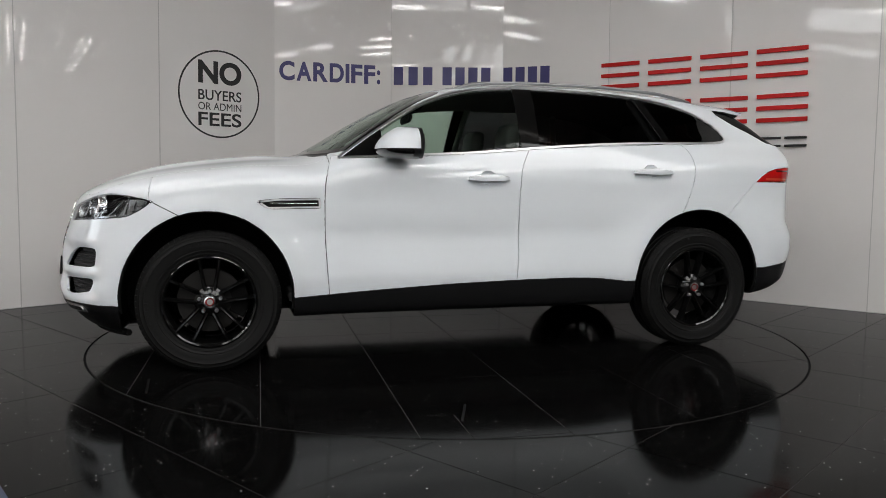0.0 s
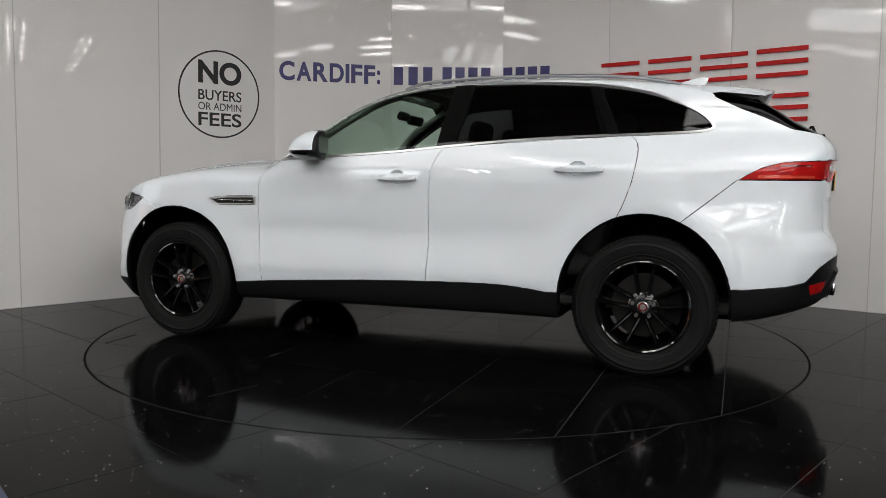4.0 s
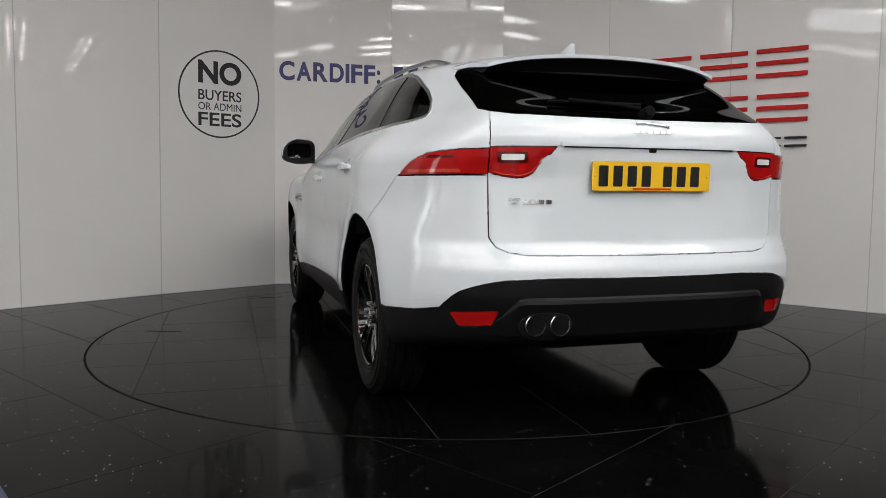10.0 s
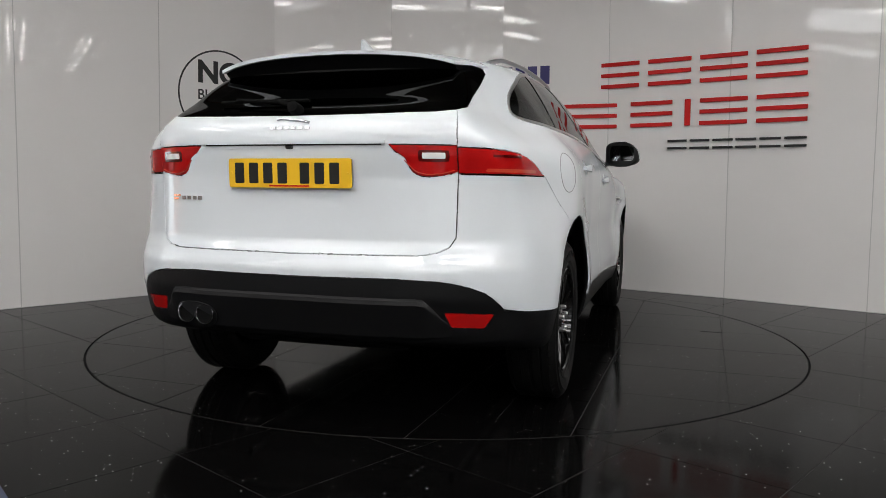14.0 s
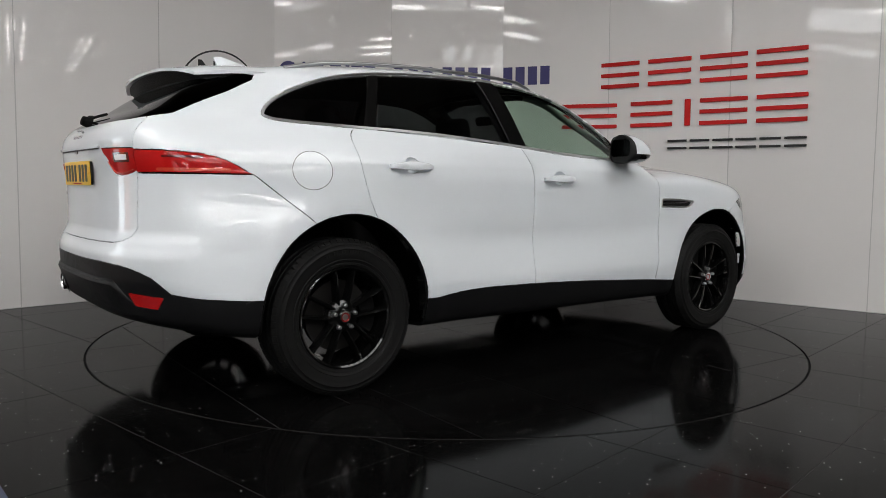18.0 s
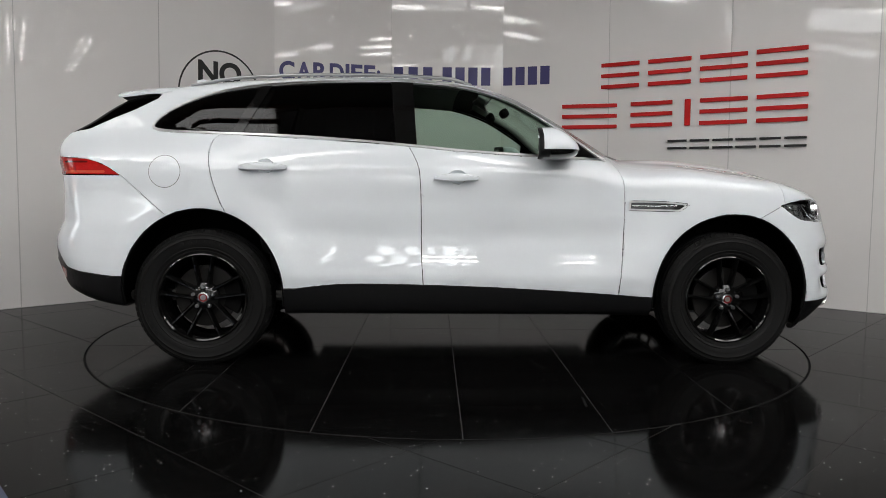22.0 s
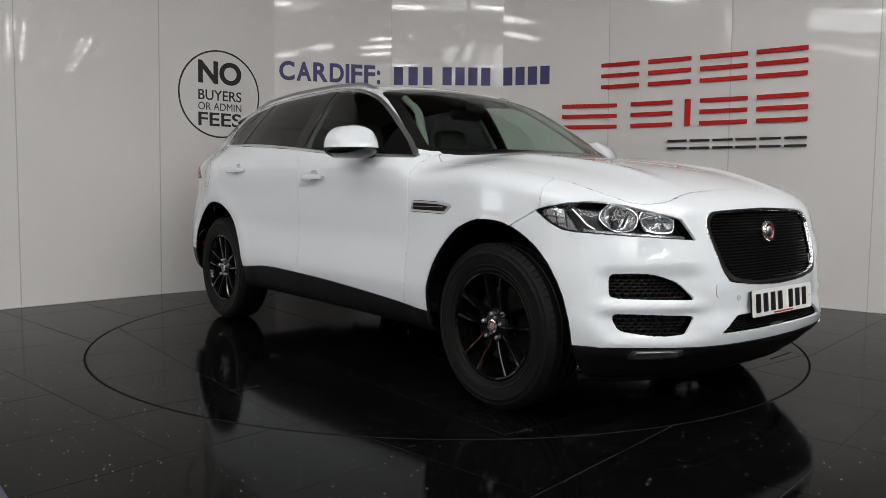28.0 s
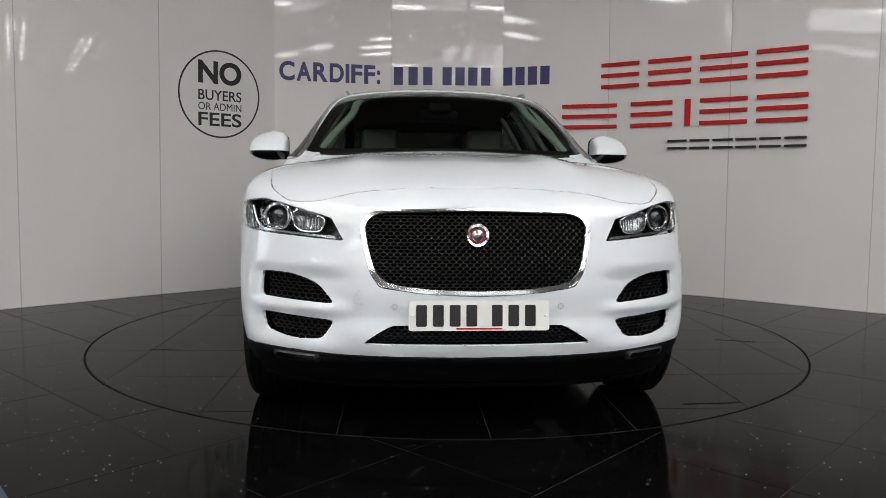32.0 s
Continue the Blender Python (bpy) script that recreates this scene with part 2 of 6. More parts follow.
def build_booth():
    booth = empty("wall_booth")
    tagged(booth, "curved booth wall of tall glossy white panels with fine joints", "wall", kind="structure")
    for s in range(len(PLAN) - 1):
        w = (Vector(PLAN[s + 1]) - Vector(PLAN[s])).length
        g = 0.0035 / w
        q = [wall_point(s, g, 0.0)[0], wall_point(s, 1 - g, 0.0)[0], wall_point(s, 1 - g, WALL_H)[0], wall_point(s, g, WALL_H)[0]]
        n = wall_point(s, 0.5, 1)[3]
        part("panel", slab(q, -n, 0.03), WALL, booth)
        q = [wall_point(s, -0.002, 0.0, -0.012)[0], wall_point(s, 1.002, 0.0, -0.012)[0], wall_point(s, 1.002, WALL_H, -0.012)[0], wall_point(s, -0.002, WALL_H, -0.012)[0]]
        part("backing", slab(q, -n, 0.02), GROUT, booth)
        # thin sealant bead along the foot of each panel
        bm = bmesh.new()
        tube(bm, [wall_point(s, 0.0, 0.003, 0.002)[0], wall_point(s, 1.0, 0.003, 0.002)[0]], 0.004, 5)
        part("sealant", bm, SEAM, booth)
        # joint strips
        bm = bmesh.new()
        box(bm, 0.0074, WALL_H, 0.004, wall_pose(s, 0.0, WALL_H / 2, 0.001))
        part("joint_strip", bm, SEAM, booth)


# floor tiles of the hall: two families of joints, turned 48 degrees
T_A, T_B, T_DEG = 0.605, 0.578, 48.0
OFF_A, OFF_B = -0.035, -1.48
# tiles of the disc, turned 14 degrees in the disc's own frame
D_T, D_DEG, D_OFF_A, D_OFF_B = 0.606, 14.0, -0.025, -0.045


def clip_half(poly, nx, ny, d):
    """The part of a convex outline where nx*x + ny*y <= d."""
    out = []
    for (ax, ay), (bx, by) in zip(poly, poly[1:] + poly[:1]):
        sa, sb = nx * ax + ny * ay - d, nx * bx + ny * by - d
        if sa <= 0:
            out.append((ax, ay))
        if (sa < 0 < sb) or (sb < 0 < sa):
            t = sa / (sa - sb)
            out.append((ax + t * (bx - ax), ay + t * (by - ay)))
    return out


def outside_ring(poly, r):
    """Splits a tile outline along the ring and keeps what lies outside it."""
    fine = []
    for (ax, ay), (bx, by) in zip(poly, poly[1:] + poly[:1]):
        for k in range(40):
            t = k / 40
            fine.append((ax + t * (bx - ax), ay + t * (by - ay)))
    inside = [math.hypot(x, y) < r for x, y in fine]
    if not any(inside):
        return poly
    if all(inside):
        return None
    n = len(fine)
    start = next(i for i in range(n) if inside[i - 1] and not inside[i])
    run = []
    i = start
    while not inside[i % n] and len(run) < n:
        run.append(fine[i % n])
        i += 1
    a0, a1 = math.atan2(run[-1][1], run[-1][0]), math.atan2(run[0][1], run[0][0])
    d = (a1 - a0 + math.pi) % (2 * math.pi) - math.pi
    arc = [(r * math.cos(a0 + d * k / 14), r * math.sin(a0 + d * k / 14)) for k in range(15)]
    return run + arc


def build_floor():
    bm = bmesh.new()
    base = empty("floor")
    tagged(base, "polished black quartz tile floor with pale flecks", "floor", kind="structure")
    q = 30.0
    vs = [bm.verts.new(v) for v in ((-q, -q, -0.035), (q, -q, -0.035), (q, q, -0.035), (-q, q, -0.035))]
    bm.faces.new(vs)
    part("screed", bm, STEEL, base)
    bm = bmesh.new()
    lathe(bm, [(RING + 0.003, -0.002), (14.0, -0.002)], 160)
    bmesh.ops.delete(bm, geom=[f for f in bm.faces if len(f.verts) > 4], context="FACES_ONLY")
    part("grout_bed", bm, GROUT, base)
    c, s = math.cos(radians(T_DEG)), math.sin(radians(T_DEG))
    g = 0.0019
    far = bmesh.new()
    for i in range(-42, 43):
        for j in range(-42, 43):
            u0, u1 = OFF_A + i * T_A + g, OFF_A + (i + 1) * T_A - g
            v0, v1 = OFF_B + j * T_B + g, OFF_B + (j + 1) * T_B - g
            pts = [(u * c - v * s, u * s + v * c) for u, v in ((u0, v0), (u1, v0), (u1, v1), (u0, v1))]
            cx, cy = sum(p[0] for p in pts) / 4, sum(p[1] for p in pts) / 4
            if not (-10 < cx < 10 and -22 < cy < 4):
                continue
            poly = outside_ring(pts, RING + 0.003)
            if poly is None:
                continue
            h = 0.0007 * (noise.noise((i * 3.1, j * 2.7, 0)))
            near = abs(cx) < 4.2 and -3.6 < cy < 3.0
            tb = bmesh.new() if near else far
            prism(tb, poly, -0.012, h - 0.0004)
            if near:
                part("tile", tb, TILE, base)
    ob = part("tiles_beyond", far, TILE, base)
    tagged(ob, kind="stuff")


def build_turntable():
    disc = empty("turntable")
    tagged(disc, "flush round turntable faced with black polished tiles", "turntable")
    bm = bmesh.new()
    lathe(bm, [(0.0, -0.0018), (RING - 0.009, -0.0018), (RING - 0.009, -0.03), (0.0, -0.03)], 128)
    part("bed", bm, GROUT, disc)
    bm = bmesh.new()
    lathe(bm, [(RING - 0.008, -0.02), (RING - 0.008, -0.0015), (RING - 0.005, -0.0008), (RING - 0.002, -0.004), (RING - 0.002, -0.02)], 160, close=True)
    part("edge_band", bm, STEEL, disc, smooth=40)
    c, s = math.cos(radians(D_DEG)), math.sin(radians(D_DEG))
    g = 0.0021
    rim = [((RING - 0.010) * math.cos(2 * math.pi * k / 144), (RING - 0.010) * math.sin(2 * math.pi * k / 144)) for k in range(144)]
    for i in range(-5, 5):
        for j in range(-5, 5):
            u0, u1 = D_OFF_A + i * D_T + g, D_OFF_A + (i + 1) * D_T - g
            v0, v1 = D_OFF_B + j * D_T + g, D_OFF_B + (j + 1) * D_T - g
            cells = [(u0, v0, u1, v1)]
            if (i, j) in ((-1, -4), (2, 1)):      # cut tiles round an access cover
                um, vm = u0 + 0.33 * D_T, v0 + 0.45 * D_T
                cells = [(u0, v0, um - g, v1), (um + g, v0, u1, vm - g), (um + g, vm + g, u1, v1)]
            for a0, b0, a1, b1 in cells:
                poly = rim
                for nx, ny, d in ((c, s, a1), (-c, -s, -a0), (-s, c, b1), (s, -c, -b0)):
                    poly = clip_half(poly, nx, ny, d)
                    if len(poly) < 3:
                        break
                if len(poly) < 3:
                    continue
                tb = bmesh.new()
                prism(tb, poly, -0.008, 0.0005 * noise.noise((i * 1.7, j * 2.3, 5)))
                part("tile", tb, TILE, disc)
    # dark lifting slots between tiles
    for ax, ay, bx, by in ((0.069, -2.007, 0.087, -1.759), (-1.01, 1.589, -0.984, 1.439), (-1.491, -1.377, -1.402, -1.638)):
        bm = bmesh.new()
        box(bm, math.hypot(bx - ax, by - ay), 0.011, 0.0016, pose((ax + bx) / 2, (ay + by) / 2, 0.0004, 0, 0, math.degrees(math.atan2(by - ay, bx - ax))))
        part("lifting_slot", bm, STEEL, disc)
    return disc


def build_hall():
    """The shed that the booth stands in: walls, roof sheets, beams, roof lights, tubes, windows, added glowing panes.
    """
    x0, x1, y0, y1 = -9.0, 27.0, -22.0, 4.2
    for name, q, d in (("wall_west", [(x0, y0, 0), (x0, y1, 0), (x0, y1, ROOF_Z), (x0, y0, ROOF_Z)], (-1, 0, 0)),
                       ("wall_east", [(x1, y0, 0), (x1, y1, 0), (x1, y1, ROOF_Z), (x1, y0, ROOF_Z)], (1, 0, 0)),
                       ("wall_north", [(x0, y1, 0), (x1, y1, 0), (x1, y1, ROOF_Z), (x0, y1, ROOF_Z)], (0, 1, 0)),
                       ("wall_south", [(x0, y0, 0), (x1, y0, 0), (x1, y0, ROOF_Z), (x0, y0, ROOF_Z)], (0, -1, 0))):
        ob = part(name, slab(q, Vector(d), 0.2), HALLWALL)
        tagged(ob, "painted grey wall of the hall", "wall", kind="structure")
    ob = part("ceiling", slab([(x0, y0, ROOF_Z), (x1, y0, ROOF_Z), (x1, y1, ROOF_Z), (x0, y1, ROOF_Z)], Vector((0, 0, 1)), 0.15), ROOFING)
    tagged(ob, "dull profiled roof sheets of the hall", "ceiling", kind="structure")
    # roof lights
    for cx, cy, sx, sy in [(r[0], r[1], r[2] + 0.1, r[3] + 0.1) for r in ROOF_LIGHTS]:
        bm = bmesh.new()
        box(bm, sx, sy, 0.03, pose(cx, cy, ROOF_Z - 0.02))
        ob = part("roof_light", bm, ROOFLIGHT)
        tagged(ob, "milky rooflight sheet letting daylight in", "rooflight", group="roof lights")
    # beams
    for k in range(6):
        y = -20.7 + k * 4.7
        bm = bmesh.new()
        box(bm, 35.9, 0.08, 0.13, pose(9, y, ROOF_Z - 0.225))
        box(bm, 35.9, 0.14, 0.016, pose(9, y, ROOF_Z - 0.152))
        box(bm, 35.9, 0.14, 0.016, pose(9, y, ROOF_Z - 0.298))
        ob = part("roof_beam", bm, RUST)
        tagged(ob, "red oxide painted steel roof beam", "beam", group="roof beams")
    # purlins under the roof lights
    for cx, cy, sx, sy in [(r[0], r[1], r[2] + 0.1, r[3] + 0.1) for r in ROOF_LIGHTS]:
        for k in range(int(max(sx, sy) / 0.8)):
            d = (k + 0.5) * 0.8 - max(sx, sy) / 2
            bm = bmesh.new()
            if sy > sx:
                box(bm, sx + 0.2, 0.13, 0.10, pose(cx, cy + d, ROOF_Z - 0.086))
            else:
                box(bm, 0.13, sy + 0.2, 0.10, pose(cx + d, cy, ROOF_Z - 0.086))
            ob = part("purlin", bm, RUST)
            tagged(ob, "slim painted steel purlin under a rooflight", "purlin", group="purlins")
    # tubes
    rows = [(cx, cy, 90 if abs(cx) > 3 else 0) for cx, cy in ((-1.3, -3.9), (1.3, -3.9), (-1.3, -6.8), (1.3, -6.8), (-5.4, -3.6), (5.4, -3.6), (-5.4, -6.6), (5.4, -6.6), (-6.8, -9.0), (6.8, -9.0),
                   (-5.6, -13.4), (5.6, -13.4), (-5.6, -16.4), (5.6, -16.4), (-5.6, -19.4), (-1.9, -19.4), (1.9, -19.4), (5.6, -19.4))]
    rows += [(15.2 + 2.65 * k, -7.7 - 1.47 * k, -29.0) for k in range(5)] + [(12.7 + 2.2 * k, -8.4 - 1.27 * k, -30.0) for k in range(5)]
    rows += [(6.3, -10.0, 70.0), (7.0, -11.9, 70.0), (7.7, -13.8, 70.0)]
    for cx, cy, turn in rows:
        fit = empty("tube_lamp", pose(cx, cy, 4.35, 0, 0, turn))
        tagged(fit, "twin strip lamp on a white batten", "lamp", group="tube lamps")
        bm = bmesh.new()
        box(bm, 1.55, 0.44, 0.05, None, 0.01)
        part("batten", bm, WALL, fit)
        for dy in (-0.135, 0.135):
            bm = bmesh.new()
            box(bm, 1.48, 0.075, 0.03, pose(0, dy, -0.04), 0.008, 1)
            part("diffuser", bm, TUBE, fit)
        for dx in (-0.6, 0.6):
            bm = bmesh.new()
            tube(bm, [(dx, 0, 0.02), (dx, 0, ROOF_Z - 4.35)], 0.006, 6)
            part("hanger", bm, STEEL, fit)
    # unseen glowing panes behind the camera, added to give the car's sides reflections
    front = empty("reflection_panes", pose(0.0, -21.95, 1.45))
    tagged(front, "glazed shopfront with dark frames", "window", kind="structure")
    for x, w in ((-6.6, 1.9), (-4.4, 1.9), (-1.2, 2.0), (1.1, 2.0), (4.4, 1.9), (6.6, 1.9)):
        bm = bmesh.new()
        box(bm, w, 0.03, 2.3, pose(x, 0.03, 0))
        part("pane", bm, REFLECT_GLOW, front)
        bm = bmesh.new()
        box(bm, 0.09, 0.1, 2.5, pose(x - w / 2 - 0.06, 0.05, 0))
        part("mullion", bm, STEEL, front)
        bm = bmesh.new()
        box(bm, w, 0.08, 0.07, pose(x, 0.05, 0.45))
        part("transom", bm, STEEL, front)
    # panes high in the far wall, and in the wall to the west
    win = empty("window_1", pose(0.0, -21.95, 4.62))
    tagged(win, "row of small bright panes under the eaves", "window", kind="structure")
    for x, w, tilt in ((0.2, 0.42, 18), (0.95, 0.36, 20), (1.55, 0.16, 8), (2.1, 0.34, 0), (2.62, 0.16, -6)):
        for dz in (-0.42, 0.42):
            bm = bmesh.new()
            box(bm, w, 0.03, 0.72, pose(x - 0.2 * dz * tilt / 10, 0.03, dz, 0, tilt, 0))
            part("pane", bm, WINDOW_GLOW, win)
    win = empty("window_3", pose(-8.97, -9.4, 4.1))
    tagged(win, "bright panes in the side wall", "window", kind="structure")
    for y, z, w, h in ((-0.55, 0.36, 1.0, 0.55), (0.55, 0.40, 1.0, 0.5), (-0.5, -0.45, 0.9, 0.16), (0.5, -0.32, 0.8, 0.12)):
        bm = bmesh.new()
        box(bm, 0.03, w, h, pose(0, y, z))
        part("pane", bm, WINDOW_GLOW, win)

    # tall window by the booth, its lower half behind an orange film
    win = empty("window_4", pose(-8.97, -1.55, 0.0))
    tagged(win, "tall bright window with orange film over its lower part", "window", kind="structure")
    for y, z, w, h, look_of in ((-0.55, 2.45, 0.82, 1.9, WINDOW_SKY), (0.42, 2.45, 0.98, 1.9, WINDOW_SKY), (-0.55, 0.75, 0.82, 1.3, FILM), (0.42, 1.15, 0.98, 0.5, FILM), (0.42, 0.5, 0.98, 0.7, WINDOW_SKY)):
        bm = bmesh.new()
        box(bm, 0.03, w, h, pose(0.02, y, z))
        part("pane", bm, look_of, win)
    for y in (-1.0, -0.1, 0.95):
        bm = bmesh.new()
        box(bm, 0.08, 0.07, 3.5, pose(0.04, y, 1.75))
        part("mullion", bm, STEEL, win)
    for z in (1.43, 3.44):
        bm = bmesh.new()
        box(bm, 0.07, 1.9, 0.06, pose(0.045, -0.02, z))
        part("transom", bm, STEEL, win)


def build_signs():
    # round notice
    seg, u, zc = 2, 0.555 / 1.12, 1.785
    sign = empty("round_notice", wall_pose(seg, u, zc, 0.0))
    tagged(sign, "round black-ringed notice lettered on the white wall", "sign")
    bm = bmesh.new()
    lathe(bm, [(0.392, 0.0008), (0.392, 0.002), (0.377, 0.002), (0.377, 0.0008)], 72, close=True)
    part("ring", bm, SIGN_K, sign)
    for body, y, size, wide in (("NO", 0.088, 0.205, 0.415), ("BUYERS", -0.057, 0.092, 0.415), ("OR ADMIN", -0.145, 0.066, 0.415), ("FEES", -0.287, 0.122, 0.415)):
        word_on_wall(body.lower().replace(" ", "_"), body, sign, size, wide, (0, y), SIGN_K, {"NO": 0.036, "FEES": 0.016, "BUYERS": 0.010}.get(body, 0.0))
    # place name
    name = empty("place_name_lettering")
    tagged(name, "navy vinyl lettering with a row of number bars on the wall", "lettering")
    text_along_wall(name)
    logo_bars()


def text_mesh(body, size, depth, bold=0.028):
    cu = bpy.data.curves.new(body, "FONT")
    cu.body, cu.size, cu.extrude, cu.align_x, cu.offset = body, size, depth, "CENTER", bold
    ob = bpy.data.objects.new(body, cu)
    scene.collection.objects.link(ob)
    dg = bpy.context.evaluated_depsgraph_get()
    me = bpy.data.meshes.new_from_object(ob.evaluated_get(dg))
    bpy.data.objects.remove(ob)
    bm = bmesh.new()
    bm.from_mesh(me)
    bmesh.ops.remove_doubles(bm, verts=bm.verts, dist=1e-5)
    bm.to_mesh(me)
    bm.free()
    return me


def word_on_wall(name, body, parent, cap, wide, at, material, bold=0.03):
    """A word fitted to a cap height and a width, at its foot."""
    me = text_mesh(body, 1.0, 0.001, bold)
    co = np.array([v.co[:] for v in me.vertices])
    lo, hi = co.min(0), co.max(0)
    sx, sy = wide / (hi[0] - lo[0]), cap / 0.70 / 1.0
    sy = cap / (hi[1] - lo[1])
    for v in me.vertices:
        v.co = ((v.co.x - (lo[0] + hi[0]) / 2) * sx + at[0], (v.co.y - lo[1]) * sy + at[1], v.co.z + 0.002)
    me.materials.clear()
    me.materials.append(material)
    ob = new(name + "_word", me)
    ob.parent = parent
    return ob


def along(x):
    """Panel and share on it for a distance x along the wall from the left joint of panel 3."""
    seg = 3
    while seg < 8:
        w = (Vector(PLAN[seg + 1]) - Vector(PLAN[seg])).length
        if x <= w:
            return seg, x / w
        x -= w
        seg += 1
    return 8, 1.0


def text_along_wall(parent):
    z, cap = 1.972, 0.182
    x = 0.048
    for ch, w in (("C", 0.162), ("A", 0.16), ("R", 0.158), ("D", 0.155), ("I", 0.055), ("F", 0.128), ("F", 0.128), (":", 0.05)):
        seg, u = along(x + w / 2)
        hold = wall_pose(seg, u, z, 0.0)
        me = text_mesh(ch, 1.0, 0.001, 0.032)
        co = np.array([v.co[:] for v in me.vertices])
        lo, hi = co.min(0), co.max(0)
        sy = (cap * (0.75 if ch == ":" else 1.0)) / (hi[1] - lo[1])
        sx = (w - 0.017) / (hi[0] - lo[0])
        for v in me.vertices:
            v.co = ((v.co.x - (lo[0] + hi[0]) / 2) * sx, (v.co.y - lo[1]) * sy, v.co.z + 0.002)
        me.materials.clear()
        me.materials.append(NAVY)
        ob = new("letter", me)
        ob.parent = parent
        ob.matrix_basis = hold
        x += w
    # the number: one plain bar for each figure
    for x0, count, pitch in ((1.163, 3, 0.146), (1.656, 4, 0.128), (2.283, 4, 0.124)):
        for k in range(count):
            seg, u = along(x0 + pitch * (k + 0.5))
            bm = bmesh.new()
            box(bm, 0.092, 0.176, 0.002, wall_pose(seg, u, z + 0.09, 0.002))
            part("number_bar", bm, NAVY, parent)


def logo_bars():
    """The firm's sign, as plain red and black bars standing off the wall."""
    sign = empty("wall_sign")
    tagged(sign, "raised sign of plain red and black bars on the wall", "sign")

    def bar(x, z, w, h, material):
        """x: along the wall from the left joint of panel 6."""
        seg, d = (6, x) if x < 1.12 else (7, x - 1.12)
        if x < 0:
            seg, d = 5, x + 1.064
        width = (1.064, 1.12, 1.132)[seg - 5]
        bm = bmesh.new()
        box(bm, w, h, 0.018, wall_pose(seg, d / width, z, 0.012), 0.002, 1)
        part("sign_bar", bm, material, sign)
    # upper row, four figures; lower row, five
    for x0, w in ((-0.089, 0.389), (0.386, 0.39), (0.856, 0.40), (1.335, 0.405)):
        bar(x0 + w / 2, 2.129, w, 0.036, RED_SIGN)
        bar(x0 + w / 2, 2.029, w, 0.036, RED_SIGN)
        bar(x0 + w / 2, 1.927, w, 0.036, RED_SIGN)
    for x0, w in ((-0.453, 0.627), (0.226, 0.39), (0.862, 0.405), (1.348, 0.405)):
        bar(x0 + w / 2, 1.753, w, 0.036, RED_SIGN)
        bar(x0 + w / 2, 1.655, w, 0.036, RED_SIGN)
        bar(x0 + w / 2, 1.555, w, 0.036, RED_SIGN)
    bar(0.755, 1.654, 0.05, 0.234, RED_SIGN)
    for k in range(6):
        x0, w = 0.582 + k * 0.2, 0.172
        bar(x0 + w / 2, 1.404, w, 0.020, SIGN_K)
        bar(x0 + w / 2, 1.338, w, 0.020, SIGN_K)


def build_edging():
    """The pale edge of the next floor, at the near corner."""
    bm = bmesh.new()
    prism(bm, [(-2.067, -1.995), (-1.977, -2.095), (-0.94, -3.325), (-1.4, -3.75), (-2.6, -2.4)], 0.001, 0.006, None, 0.001)
    ob = part("floor_edging", bm, BLUE_EDGE)
    tagged(ob, "pale blue edge of the adjoining floor", "edging", kind="structure")


build_edging()
build_floor()
TURNTABLE = build_turntable()
build_booth()
build_hall()
build_signs()
# ---- the car's body: one smooth form, then cut into its panels ----


def curve(*pts):
    """A smooth monotone curve through (x, y) pairs, for arrays."""
    xs = np.array([p[0] for p in pts], float)
    ys = np.array([p[1] for p in pts], float)
    o = np.argsort(xs)
    xs, ys = xs[o], ys[o]
    h = np.diff(xs)
    d = np.diff(ys) / h
    m = np.zeros(len(xs))
    for i in range(1, len(xs) - 1):
        if d[i - 1] * d[i] > 0:
            w1, w2 = 2 * h[i] + h[i - 1], h[i] + 2 * h[i - 1]
            m[i] = (w1 + w2) / (w1 / d[i - 1] + w2 / d[i])
    m[0], m[-1] = d[0], d[-1]

    def f(x):
        x = np.asarray(x, float)
        i = np.clip(np.searchsorted(xs, x) - 1, 0, len(h) - 1)
        t = np.clip((x - xs[i]) / h[i], -0.6, 1.6)
        t2, t3 = t * t, t * t * t
        return (2 * t3 - 3 * t2 + 1) * ys[i] + (t3 - 2 * t2 + t) * h[i] * m[i] + (3 * t2 - 2 * t3) * ys[i + 1] + (t3 - t2) * h[i] * m[i + 1]
    return f


def smax(a, b, k):
    return 0.5 * (a + b + np.sqrt((a - b) ** 2 + k * k))


def ease(a, b, x):
    t = np.clip((np.asarray(x, float) - a) / (b - a), 0, 1)
    return t * t * (3 - 2 * t)


TOP = curve((2.6, 0.70), (2.42, 0.83), (2.30, 0.905), (2.2, 0.955), (2.05, 1.012), (1.85, 1.066), (1.68, 1.097), (1.5, 1.12), (1.3, 1.14), (1.12, 1.153), (1.02, 1.168),
            (0.93, 1.212), (0.82, 1.278), (0.68, 1.364), (0.5, 1.462), (0.33, 1.54), (0.15, 1.592), (-0.02, 1.62), (-0.2, 1.634), (-0.37, 1.640),
            (-0.72, 1.638), (-1.06, 1.622), (-1.41, 1.592), (-1.62, 1.568), (-1.9, 1.52), (-2.3, 1.42))
HALF = curve((0.15, 0.86), (0.22, 0.90), (0.30, 0.935), (0.42, 0.962), (0.5, 0.972), (0.62, 0.968), (0.75, 0.957), (0.88, 0.957), (1.0, 0.962), (1.07, 0.955), (1.13, 0.935), (1.19, 0.905),
             (1.25, 0.868), (1.35, 0.805), (1.45, 0.738), (1.55, 0.665), (1.65, 0.575))
